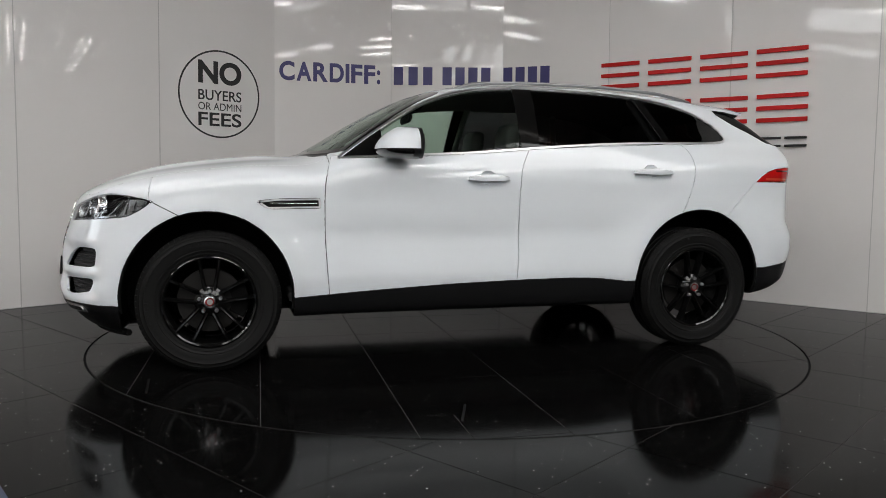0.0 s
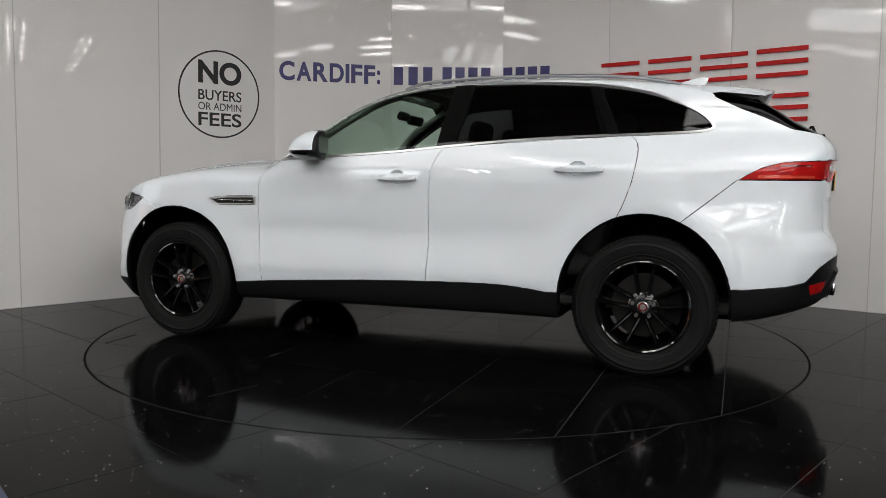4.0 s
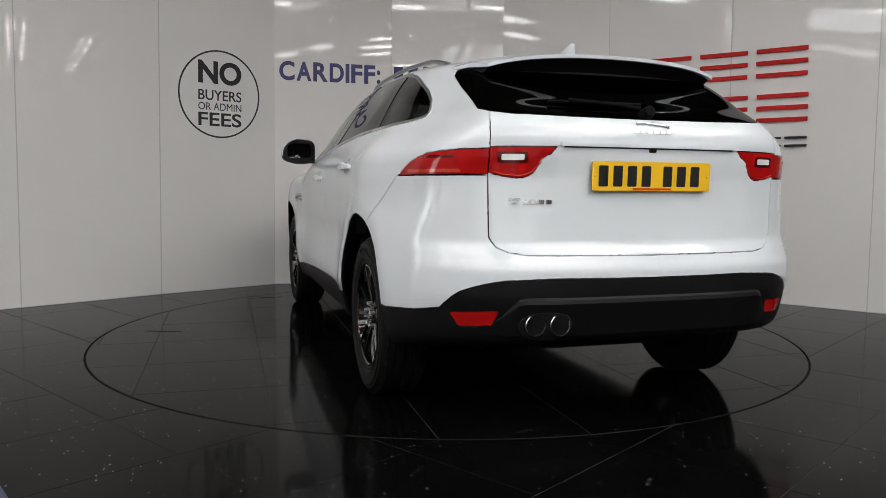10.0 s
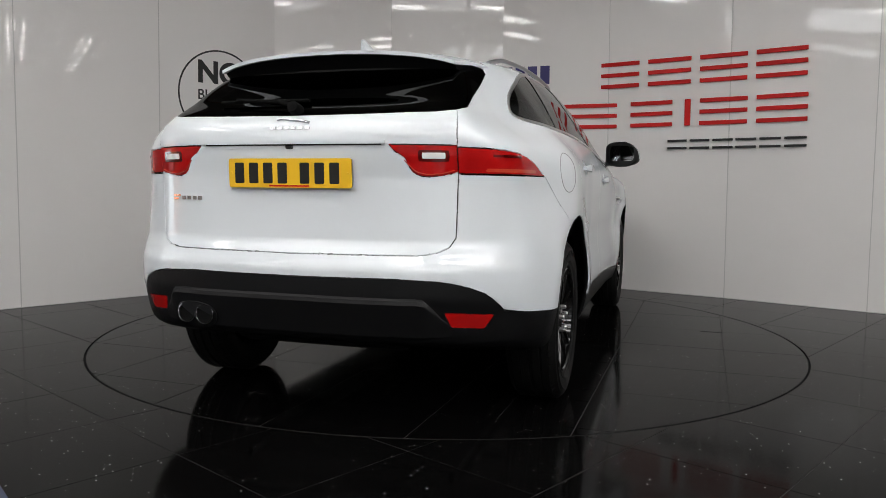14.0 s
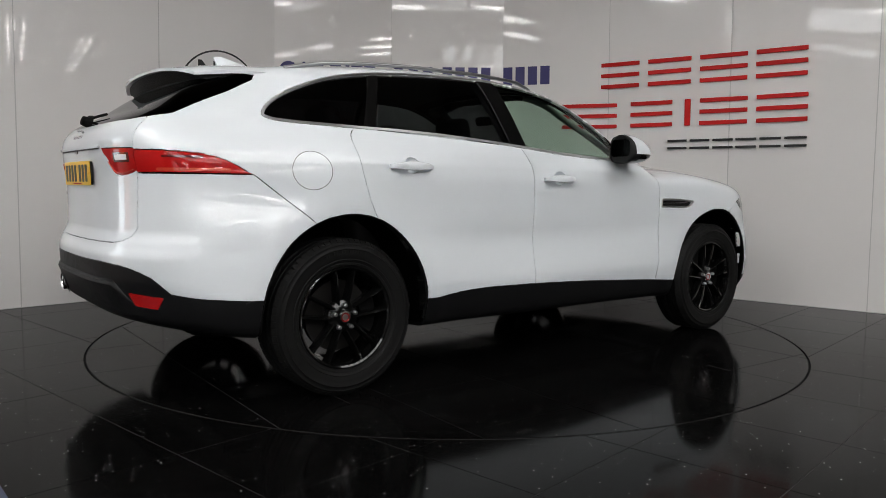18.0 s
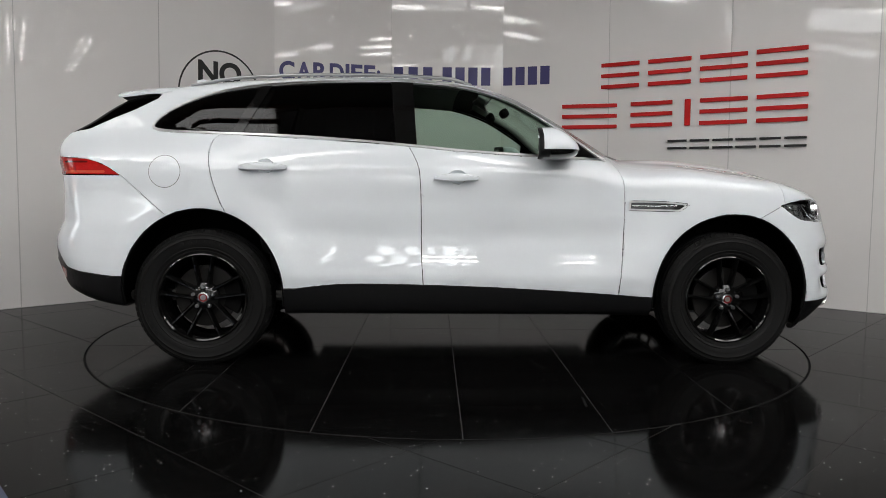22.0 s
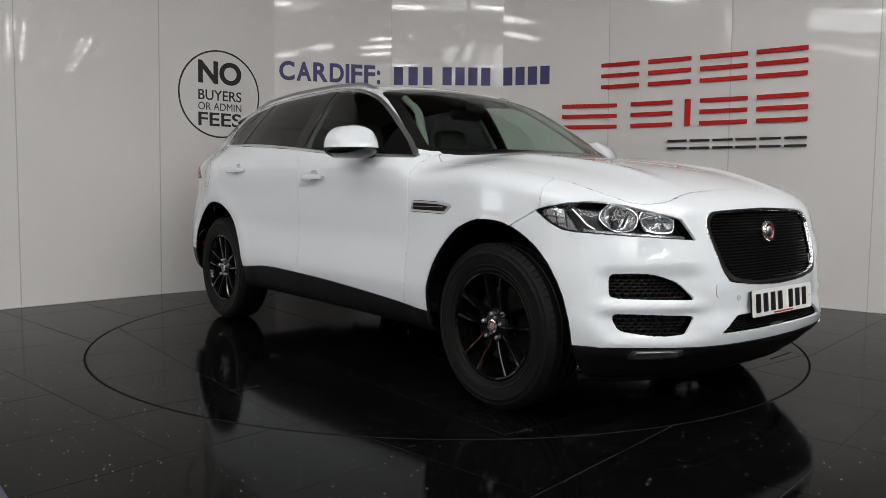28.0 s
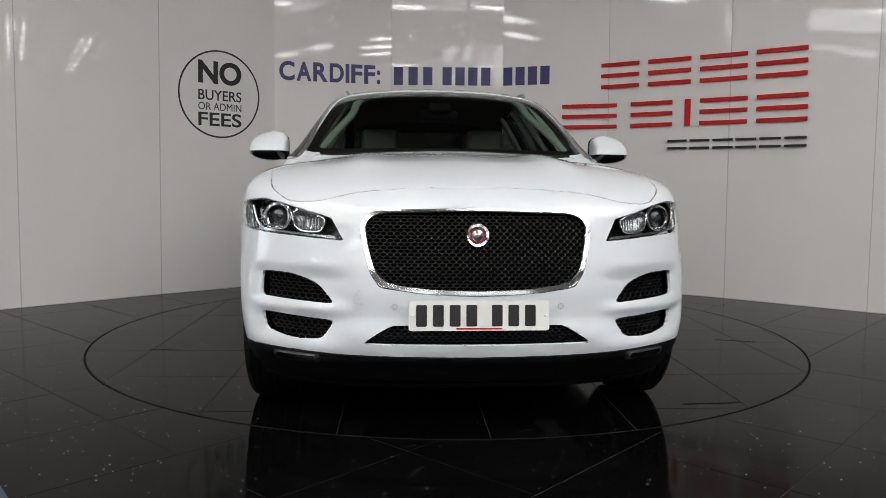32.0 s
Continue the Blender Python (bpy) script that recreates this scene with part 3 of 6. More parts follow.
LOW = curve((2.6, 0.80), (2.3, 0.88), (2.0, 0.962), (1.75, 1.012), (1.5, 1.026), (1.15, 1.0), (0.6, 0.985), (0.0, 0.985), (-0.6, 0.99), (-1.0, 1.002), (-1.36, 1.012), (-1.7, 0.99), (-2.0, 0.93), (-2.2, 0.87), (-2.5, 0.78))
HIGH = curve((1.6, 0.80), (1.2, 0.86), (0.9, 0.905), (0.5, 0.955), (0.1, 0.985), (-0.5, 1.0), (-0.9, 0.995), (-1.3, 0.962), (-1.7, 0.888), (-2.1, 0.808), (-2.4, 0.75))
FRONT = curve((0.1, 2.14), (0.2, 2.21), (0.28, 2.28), (0.34, 2.335), (0.42, 2.352), (0.5, 2.335), (0.57, 2.335), (0.65, 2.325), (0.8, 2.285), (0.9, 2.262), (1.0, 2.2), (1.2, 2.05))
REAR = curve((0.15, -2.0), (0.25, -2.12), (0.35, -2.23), (0.4, -2.28), (0.5, -2.31), (0.58, -2.332), (0.66, -2.335), (0.72, -2.315), (0.78, -2.29), (0.9, -2.287), (1.0, -2.288), (1.1, -2.302),
             (1.16, -2.306), (1.2, -2.296), (1.25, -2.255), (1.33, -2.11), (1.43, -1.965), (1.5, -1.86), (1.6, -1.72), (1.7, -1.6))

BOTTOM = curve((2.5, 0.225), (2.2, 0.20), (1.9, 0.20), (1.0, 0.262), (-0.9, 0.268), (-1.5, 0.28), (-1.8, 0.305), (-2.1, 0.35), (-2.4, 0.39))


def form(p):
    """Below zero inside the body. p: an array of places in the car's space, x ahead, y to its left, z up."""
    x, y, z = p[..., 0], np.abs(p[..., 1]), p[..., 2]
    cabin = ease(0.0, 0.75, x) * (1 - ease(0.95, 1.25, x))
    xe = x + 0.13 * y * y * cabin
    top = z - (TOP(xe) - (0.085 - 0.022 * ease(0.9, 1.3, x)) * y ** 2 - (0.05 - 0.04 * ease(0.9, 1.4, x)) * y ** 4)
    # power bulge of the bonnet
    top = top - 0.018 * np.exp(-((y - 0.44) / 0.09) ** 2) * ease(0.95, 1.3, x) * (1 - ease(1.7, 2.25, x))
    hi = ease(1.06, 1.24, z - 0.05 * ease(-0.9, -1.6, x))
    wide = HALF(z) * (LOW(x) * (1 - hi) + HIGH(x) * hi)
    # hollow low on the doors and the swell over each wheel
    wide = wide - 0.016 * np.exp(-((z - 0.66) / 0.12) ** 2) * ease(-1.0, -0.6, x) * (1 - ease(0.75, 1.1, x))
    wide = wide + 0.008 * np.exp(-((np.hypot(x + 1.364, z - 0.39) - 0.50) / 0.07) ** 2) + 0.006 * np.exp(-((np.hypot(x - 1.51, z - 0.37) - 0.50) / 0.07) ** 2)
    wide = wide - 0.05 * ease(0.72, 1.0, z) * ease(-1.40, -1.85, x)
    side = y - wide
    front = x - (FRONT(z) - 0.42 * y ** 3.16)
    # scoops round the intakes, with a blade between them
    scoop = ease(0.43, 0.60, y) * ease(0.90, 0.82, y) * ease(0.37, 0.43, z) * ease(0.69, 0.62, z)
    front = front + 0.024 * scoop * (1 - np.exp(-((z - 0.517) / 0.032) ** 2))
    rear = (REAR(z) + 0.41 * y ** 3.7 * (1 - 0.5 * ease(1.2, 1.4, z))) - x
    f = smax(side, top, 0.055 + 0.020 * ease(0.9, 1.4, x))
    f = smax(f, front, 0.06)
    f = smax(f, rear, 0.05)
    return smax(f, BOTTOM(x) - z, 0.04)


def onto_form(origin, way, reach=3.0):
    lo, hi = np.zeros(len(origin)), np.full(len(origin), reach)
    for _ in range(34):
        mid = 0.5 * (lo + hi)
        inside = form(origin + way * mid[:, None]) < 0
        lo, hi = np.where(inside, mid, lo), np.where(inside, hi, mid)
    return origin + way * hi[:, None]


def form_normal(p, e=0.0015):
    g = np.stack([form(p + np.eye(3)[k] * e) - form(p - np.eye(3)[k] * e) for k in range(3)], -1)
    return g / np.maximum(np.linalg.norm(g, axis=-1, keepdims=True), 1e-9)


X_FAN_F, X_FAN_R, Z_CORE = 1.70, -1.62, 0.78


def body_grid(n_mid=150, n_fan=64, n_phi=164):
    """Half of the form (y >= 0) as a grid: straight sections between the fans, fans round both ends."""
    phis = np.radians(np.linspace(-90, 90, n_phi))
    cols = []
    for a in np.linspace(90, 0, n_fan + 1)[:-1]:
        cols.append((X_FAN_R, -math.sin(radians(a))))
    for x in np.linspace(X_FAN_R, X_FAN_F, n_mid):
        cols.append((x, 0.0))
    for a in np.linspace(0, 90, n_fan + 1)[1:]:
        cols.append((X_FAN_F, math.sin(radians(a))))
    o, w = [], []
    for x, s in cols:
        c = math.sqrt(max(0.0, 1 - s * s))
        for ph in phis:
            o.append((x, 0.0, Z_CORE))
            w.append((s, c * math.cos(ph), c * math.sin(ph)))
    o, w = np.array(o), np.array(w)
    w[:, 1] = np.maximum(w[:, 1], 0)
    v = onto_form(o, w / np.linalg.norm(w, axis=1, keepdims=True))
    nc, nr = len(cols), n_phi
    faces = []
    for i in range(nc - 1):
        for j in range(nr - 1):
            faces.append([i * nr + j + 1, (i + 1) * nr + j + 1, (i + 1) * nr + j, i * nr + j])
    return v, faces


# the axes of a view; "f" and "r" run round the front and the rear corner
VIEW_AXIS = {"x": lambda c: c[0], "y": lambda c: c[1], "z": lambda c: c[2], "f": lambda c: c[1] - c[0], "r": lambda c: c[1] + c[0]}


class Cutter:
    """A mesh that can be cut along outlines drawn in a view, with a name for every face."""

    def __init__(self, v, faces):
        self.v = [tuple(p) for p in v]
        self.f = {i: list(q) for i, q in enumerate(faces)}
        self.label = {i: "shell" for i in self.f}
        self.edges = {}
        self.next = len(faces)
        for i, q in self.f.items():
            self.link(i)

    def link(self, i):
        q = self.f[i]
        for a, b in zip(q, q[1:] + q[:1]):
            self.edges.setdefault((a, b) if a < b else (b, a), set()).add(i)

    def unlink(self, i):
        q = self.f[i]
        for a, b in zip(q, q[1:] + q[:1]):
            self.edges[(a, b) if a < b else (b, a)].discard(i)

    def split_edge(self, a, b, t):
        pa, pb = self.v[a], self.v[b]
        self.v.append(tuple(pa[k] + t * (pb[k] - pa[k]) for k in range(3)))
        m = len(self.v) - 1
        key = (a, b) if a < b else (b, a)
        for i in list(self.edges[key]):
            self.unlink(i)
            q = self.f[i]
            for k in range(len(q)):
                if {q[k], q[(k + 1) % len(q)]} == {a, b}:
                    q.insert(k + 1, m)
                    break
            self.link(i)
        return m

    def cut_face(self, i, side):
        """Splits face i where side(vertex) changes sign."""
        q = list(self.f[i])
        s = [side(self.v[k]) for k in q]
        s = [0.0 if abs(x) < 1e-6 else x for x in s]
        if not (min(s) < 0 < max(s)):
            return
        hits = []
        for k in range(len(q)):
            a, b, sa, sb = q[k], q[(k + 1) % len(q)], s[k], s[(k + 1) % len(q)]
            if sa == 0:
                hits.append(a)
            if sa * sb < 0:
                t = sa / (sa - sb)
                hits.append(self.split_edge(a, b, t))
        hits = list(dict.fromkeys(hits))
        if len(hits) != 2:
            return
        q = self.f[i]
        i0, i1 = sorted((q.index(hits[0]), q.index(hits[1])))
        one, two = q[i0:i1 + 1], q[i1:] + q[:i0 + 1]
        if len(one) < 3 or len(two) < 3:
            return
        self.unlink(i)
        self.f[i] = one
        self.link(i)
        j = self.next
        self.next += 1
        self.f[j] = two
        self.label[j] = self.label[i]
        self.link(j)

    def cut(self, name, axes, outline, keep, within=("shell",)):
        """Names the faces inside the outline, a closed run of (a, b) in the view's two axes, where keep(centre) holds."""
        f0, f1 = VIEW_AXIS[axes[0]], VIEW_AXIS[axes[1]]
        out = [tuple(p) for p in outline]
        lo = (min(p[0] for p in out), min(p[1] for p in out))
        hi = (max(p[0] for p in out), max(p[1] for p in out))

        def mid(i):
            q = self.f[i]
            return tuple(sum(self.v[k][c] for k in q) / len(q) for c in range(3))
        todo = []
        for i, q in self.f.items():
            if self.label[i] not in within:
                continue
            us = [f0(self.v[k]) for k in q]
            ws = [f1(self.v[k]) for k in q]
            if max(us) < lo[0] or min(us) > hi[0] or max(ws) < lo[1] or min(ws) > hi[1]:
                continue
            if keep(mid(i)):
                todo.append(i)
        live = set(todo)
        for p, r in zip(out, out[1:] + out[:1]):
            dx, dz = r[0] - p[0], r[1] - p[1]
            if abs(dx) + abs(dz) < 1e-7:
                continue
            sl, sh = (min(p[0], r[0]), min(p[1], r[1])), (max(p[0], r[0]), max(p[1], r[1]))
            for i in list(live):
                q = self.f[i]
                us = [f0(self.v[k]) for k in q]
                ws = [f1(self.v[k]) for k in q]
                if max(us) < sl[0] or min(us) > sh[0] or max(ws) < sl[1] or min(ws) > sh[1]:
                    continue
                n0 = self.next
                self.cut_face(i, lambda c: (f0(c) - p[0]) * dz - (f1(c) - p[1]) * dx)
                for j in range(n0, self.next):
                    live.add(j)
        for i in live:
            c = mid(i)
            if inside(out, f0(c), f1(c)):
                self.label[i] = name


def inside(out, x, y):
    hit = False
    for (ax, ay), (bx, by) in zip(out, out[1:] + out[:1]):
        if (ay > y) != (by > y) and x < (bx - ax) * (y - ay) / (by - ay) + ax:
            hit = not hit
    return hit


def rounded(out, r, n=4):
    """An outline with its corners rounded."""
    res = []
    k = len(out)
    for i in range(k):
        a, b, c = Vector(out[i - 1]), Vector(out[i]), Vector(out[(i + 1) % k])
        d = min(r, (a - b).length * 0.45, (c - b).length * 0.45)
        p, q = b + (a - b).normalized() * d, b + (c - b).normalized() * d
        for j in range(n + 1):
            t = j / n
            res.append(tuple(p * (1 - t) ** 2 + b * 2 * t * (1 - t) + q * t * t))
    return res


def smooth_line(pts, n=6, closed=False):
    """A Catmull-Rom run through points."""
    out = []
    k = len(pts)
    for i in range(k if closed else k - 1):
        p = [Vector(pts[(i + d) % k] if closed else pts[min(max(i + d, 0), k - 1)]) for d in (-1, 0, 1, 2)]
        for j in range(n):
            t = j / n
            out.append(tuple(0.5 * (2 * p[1] + (p[2] - p[0]) * t + (2 * p[0] - 5 * p[1] + 4 * p[2] - p[3]) * t * t + (3 * p[1] - p[0] - 3 * p[2] + p[3]) * t ** 3)))
    if not closed:
        out.append(tuple(pts[-1]))
    return out


def grow(out, d):
    """An outline moved outwards by d (inwards if below zero)."""
    area = sum(a[0] * b[1] - b[0] * a[1] for a, b in zip(out, out[1:] + out[:1]))
    s = 1 if area > 0 else -1
    res = []
    k = len(out)
    for i in range(k):
        a, b, c = Vector(out[i - 1]), Vector(out[i]), Vector(out[(i + 1) % k])
        t = (c - a).normalized()
        res.append((b.x + s * t.y * d, b.y - s * t.x * d))
    return res


def arc(cx, cz, r, a0, a1, n, flat=1.0):
    return [(cx + r * math.cos(radians(a0 + (a1 - a0) * k / n)), cz + flat * r * math.sin(radians(a0 + (a1 - a0) * k / n))) for k in range(n + 1)]
# ---- the car ----
CAR_Y = -0.0845        # the car's middle line beside the turntable's axis
CAR = empty("car")
tagged(CAR, "glossy white five-door SUV with black wheels and tinted rear glass", "car")

HUB_F, HUB_R = 1.510, -1.364
ARCH_F, ARCH_R = (1.517, 0.385), (-1.357, 0.392)

DLO = smooth_line([(0.83, 1.122), (0.42, 1.142), (0.04, 1.164), (-0.25, 1.190), (-0.66, 1.222), (-0.97, 1.238), (-1.27, 1.247), (-1.53, 1.258), (-1.64, 1.270)], 4)[:-1] + \
    smooth_line([(-1.64, 1.270), (-1.678, 1.290), (-1.662, 1.332), (-1.595, 1.387), (-1.472, 1.446), (-1.287, 1.506), (-1.03, 1.547), (-0.68, 1.571), (-0.37, 1.579), (-0.19, 1.575), (-0.02, 1.560), (0.14, 1.528), (0.31, 1.470), (0.47, 1.383), (0.64, 1.272), (0.83, 1.135)], 4)
GRILLE = smooth_line([(0.0, 0.897), (0.331, 0.888), (0.405, 0.873), (0.434, 0.84), (0.433, 0.79), (0.405, 0.675), (0.38, 0.635), (0.335, 0.607), (0.2, 0.586), (0.0, 0.577)], 4)
INTAKE_UP = rounded([(0.825, 0.645), (0.70, 0.645), (0.60, 0.612), (0.535, 0.542), (0.83, 0.553)], 0.02)
INTAKE_LOW = rounded([(0.825, 0.490), (0.535, 0.475), (0.58, 0.410), (0.69, 0.403), (0.81, 0.425)], 0.02)
INTAKE_MID = rounded([(-0.1, 0.468), (0.325, 0.466), (0.425, 0.400), (-0.1, 0.396)], 0.015)
HEAD = smooth_line([(-1.732, 0.776), (-1.622, 0.781), (-1.451, 0.789), (-1.246, 0.796), (-1.055, 0.805), (-0.968, 0.817), (-0.885, 0.853), (-0.826, 0.890)], 3)[:-1] + \
    smooth_line([(-0.826, 0.890), (-0.975, 0.914), (-1.107, 0.924), (-1.194, 0.924), (-1.328, 0.910), (-1.424, 0.894), (-1.534, 0.877), (-1.647, 0.857)], 3)
VENT = rounded([(1.270, 0.892), (1.215, 0.852), (0.936, 0.856), (0.939, 0.908), (1.16, 0.905)], 0.012)
REAR_WINDOW = [(-0.1, 1.243), (0.3, 1.246), (0.548, 1.254), (0.61, 1.264), (0.630, 1.282), (0.614, 1.38), (0.602, 1.46), (0.585, 1.485), (0.50, 1.512), (0.3, 1.535), (-0.1, 1.54)]


LAMP = ("headlamp", "lamp_side", "lamp_strip")


def cut_body():
    v, f = body_grid()
    k = Cutter(v, f)
    side = lambda c: c[1] > 0.45
    front = lambda c: c[0] > 1.6
    rear = lambda c: c[0] < -1.7
    # wheel openings
    for (cx, cz), rx, rz in ((ARCH_F, 0.437, 0.455), (ARCH_R, 0.432, 0.457)):
        k.cut("hole", "xz", arc(cx, cz, rx, 0, 180, 40, rz / rx) + [(cx - rx, 0.0), (cx + rx, 0.0)], lambda c: c[1] > 0.55, ("shell", "underbody"))
    # side glass
    k.cut("window_trim", "xz", DLO, side)
    k.cut("window_black", "xz", grow(DLO, -0.012), side, ("window_trim",))
    k.cut("front_window", "xz", [(-0.200, 1.0), (0.585, 1.0), (0.585, 1.8), (-0.255, 1.8)], side, ("window_black",))
    k.cut("rear_window", "xz", [(-0.305, 1.0), (-0.385, 1.8), (-0.905, 1.8), (-1.275, 1.0)], side, ("window_black",))
    k.cut("mirror_sail", "xz", [(0.585, 1.0), (1.2, 1.0), (1.2, 1.8), (0.585, 1.8)], side, ("window_black",))
    k.cut("pillar_c", "xz", [(-0.905, 1.8), (-1.275, 1.0), (-1.335, 1.0), (-0.965, 1.8)], side, ("window_black",))
    k.cut("quarter_window", "xz", [(-1.335, 1.0), (-0.965, 1.8), (-2.0, 1.8), (-2.0, 1.0)], side, ("window_black",))
    # windscreen
    k.cut("windscreen_frit", "yz", [(-0.1, 1.166), (0.5, 1.158), (0.735, 1.160), (0.778, 1.172), (0.72, 1.32), (0.665, 1.44), (0.63, 1.50), (0.60, 1.525), (0.55, 1.543), (0.3, 1.574), (-0.1, 1.583)], lambda c: 0.0 < c[0] < 1.2)
    k.cut("windscreen", "yz", [(-0.1, 1.186), (0.5, 1.181), (0.685, 1.183), (0.713, 1.196), (0.665, 1.315), (0.610, 1.430), (0.580, 1.480), (0.555, 1.500), (0.48, 1.520), (0.3, 1.550), (-0.1, 1.559)], lambda c: 0.0 < c[0] < 1.2, ("windscreen_frit",))
    # bonnet
    k.cut("bonnet", "xy", smooth_line([(1.035, -0.1), (1.02, 0.3), (0.95, 0.58), (0.885, 0.69), (0.91, 0.735), (1.1, 0.79), (1.35, 0.835), (1.6, 0.842), (1.8, 0.824), (1.95, 0.80), (2.05, 0.745), (2.10, 0.69), (2.132, 0.62), (2.145, 0.55), (2.135, 0.45), (2.125, 0.3), (2.112, -0.1)], 3), lambda c: c[2] > 0.86 and c[0] > 0.8)
    k.cut("scuttle", "xy", [(0.96, -0.1), (1.045, -0.1), (1.03, 0.3), (0.96, 0.58), (0.893, 0.69), (0.835, 0.70), (0.90, 0.58), (0.945, 0.3)], lambda c: c[2] > 1.1 and c[0] > 0.8)
    # doors and cladding
    k.cut("sill", "xz", [(1.2, 0.375), (1.069, 0.379), (0.88, 0.392), (0.605, 0.410), (0.2, 0.432), (-0.192, 0.445), (-0.5, 0.450), (-0.636, 0.447), (-0.75, 0.437), (-0.859, 0.424), (-1.0, 0.422), (-1.0, 0.0), (1.2, 0.0)], side)
    seam_b = smooth_line([(-0.17, 0.3), (-0.176, 0.44), (-0.186, 0.6), (-0.188, 0.759), (-0.192, 0.95), (-0.203, 1.073), (-0.235, 1.15), (-0.262, 1.195)], 3)
    seam_a = smooth_line([(0.86, 1.14), (0.887, 1.079), (0.912, 0.969), (0.914, 0.748), (0.907, 0.589), (0.899, 0.461), (0.883, 0.30)], 3)
    seam_c = smooth_line([(-1.27, 1.25), (-1.305, 1.215), (-1.316, 1.15), (-1.297, 1.021), (-1.255, 0.895), (-1.225, 0.832), (-1.15, 0.7)], 3)
    k.cut("front_door", "xz", seam_a + seam_b, side)
    k.cut("rear_door", "xz", seam_b[::-1] + [(-0.17, 0.3), (-1.1, 0.3)] + seam_c[::-1], lambda c: c[1] > 0.45 and c[2] < 1.26)
    for cx, cz, panel in ((0.004, 1.028, "front_door"), (-1.018, 1.076, "rear_door")):
        k.cut("hole", "xz", arc(cx, cz, 0.047, 0, 360, 28, 0.80)[:-1], side, (panel,))
    # lamps and front
    k.cut("headlamp", "fz", HEAD, lambda c: c[0] > 1.6 and c[1] > 0.3)
    k.cut("lamp_side", "fz", [(-1.085, 0.80), (-1.05, 0.70), (-0.86, 0.70), (-0.86, 0.905), (-0.985, 0.905)], front, ("headlamp",))
    k.cut("lamp_strip", "fz", smooth_line([(-1.69, 0.783), (-1.60, 0.787), (-1.451, 0.794), (-1.246, 0.801), (-1.09, 0.808)], 3) + smooth_line([(-1.09, 0.822), (-1.246, 0.812), (-1.451, 0.805), (-1.60, 0.798), (-1.68, 0.795)], 3), front, ("headlamp",))
    k.cut("front_skirt", "yz", [(-0.1, 0.343), (0.5, 0.352), (0.7, 0.357), (0.85, 0.357), (1.2, 0.350), (1.2, 0.0), (-0.1, 0.0)], front)
    k.cut("front_wing", "xz", [(0.88, 0.0), (0.88, 1.25), (1.75, 1.25), (1.80, 0.895), (1.62, 0.80), (1.5, 0.0)], lambda c: c[0] > 0.75 and c[1] > 0.45)
    k.cut("vent_frame", "xz", VENT, side, ("front_wing",))
    k.cut("vent", "xz", grow(VENT, -0.010), side, ("vent_frame",))
    k.cut("grille_ring", "yz", grow([(-y, z) for y, z in GRILLE[::-1][:-1]] + GRILLE, 0.0)[len(GRILLE) - 1:] + [(-0.1, 0.577), (-0.1, 0.897)], lambda c: c[0] > 1.9)
    k.cut("hole", "yz", [(max(y - 0.018, -0.1) if y > 0.02 else -0.1, 0.738 + (z - 0.738) * (0.955 if z > 0.738 else 0.90)) for y, z in GRILLE], lambda c: c[0] > 1.9, ("grille_ring",))
    for out in (INTAKE_UP, INTAKE_LOW, INTAKE_MID):
        k.cut("hole", "yz", out, lambda c: c[0] > 1.7, ("shell", "front_skirt"))
    k.cut("front_bumper", "xz", [(1.55, 0.0), (1.55, 1.2), (2.6, 1.2), (2.6, 0.0)], lambda c: c[0] > 1.55)
    # rear
    k.cut("rear_skirt", "yz", [(-0.1, 0.636), (0.43, 0.640), (0.60, 0.631), (0.68, 0.613), (0.745, 0.585), (0.775, 0.555), (0.80, 0.52), (0.87, 0.503), (0.94, 0.485), (1.1, 0.47), (1.1, 0.0), (-0.1, 0.0)], lambda c: c[0] < -1.72)
    k.cut("rear_reflector", "yz", rounded([(0.768, 0.504), (0.602, 0.515), (0.622, 0.459), (0.732, 0.451)], 0.008), rear, ("rear_skirt",))
    k.cut("back_glass", "yz", REAR_WINDOW, lambda c: c[0] < -1.6)
    k.cut("tailgate", "yz", [(-0.1, 0.721), (0.513, 0.726), (0.57, 0.735), (0.612, 0.755), (0.634, 0.79), (0.640, 1.04), (0.638, 1.15), (0.634, 1.20), (0.626, 1.235), (0.616, 1.258), (0.603, 1.268), (0.59, 1.30), (0.575, 1.56), (-0.1, 1.60)], lambda c: c[0] < -1.72)
    k.cut("tail_lamp", "xz", smooth_line([(-1.802, 1.022), (-1.855, 1.056), (-1.91, 1.084), (-1.96, 1.099), (-2.02, 1.110), (-2.2, 1.121), (-2.4, 1.128)], 3) + [(-2.4, 1.028)], lambda c: c[0] < -1.7 and c[1] > 0.5)
    k.cut("inner_tail_lamp", "yz", [(0.7, 1.128), (0.396, 1.130)] + smooth_line([(0.396, 1.130), (0.415, 1.108), (0.440, 1.093), (0.456, 1.080), (0.466, 1.052), (0.478, 1.034), (0.497, 1.020), (0.53, 1.013), (0.586, 1.017), (0.615, 1.025), (0.635, 1.032)], 3) + [(0.7, 1.034)], rear, ("tailgate",))
    k.cut("rear_bumper", "xz", [(-1.50, 0.78), (-1.795, 1.022), (-2.5, 1.022), (-2.5, 0.2), (-1.5, 0.2)], lambda c: c[0] < -1.4)
    rest = [i for i in k.f if k.label[i] in ("shell", "rear_bumper")]
    for i, n in zip(rest, form_normal(np.array([np.mean([k.v[a] for a in k.f[i]], 0) for i in rest]))):
        if n[2] < -0.72:
            k.label[i] = "underbody"
    return k


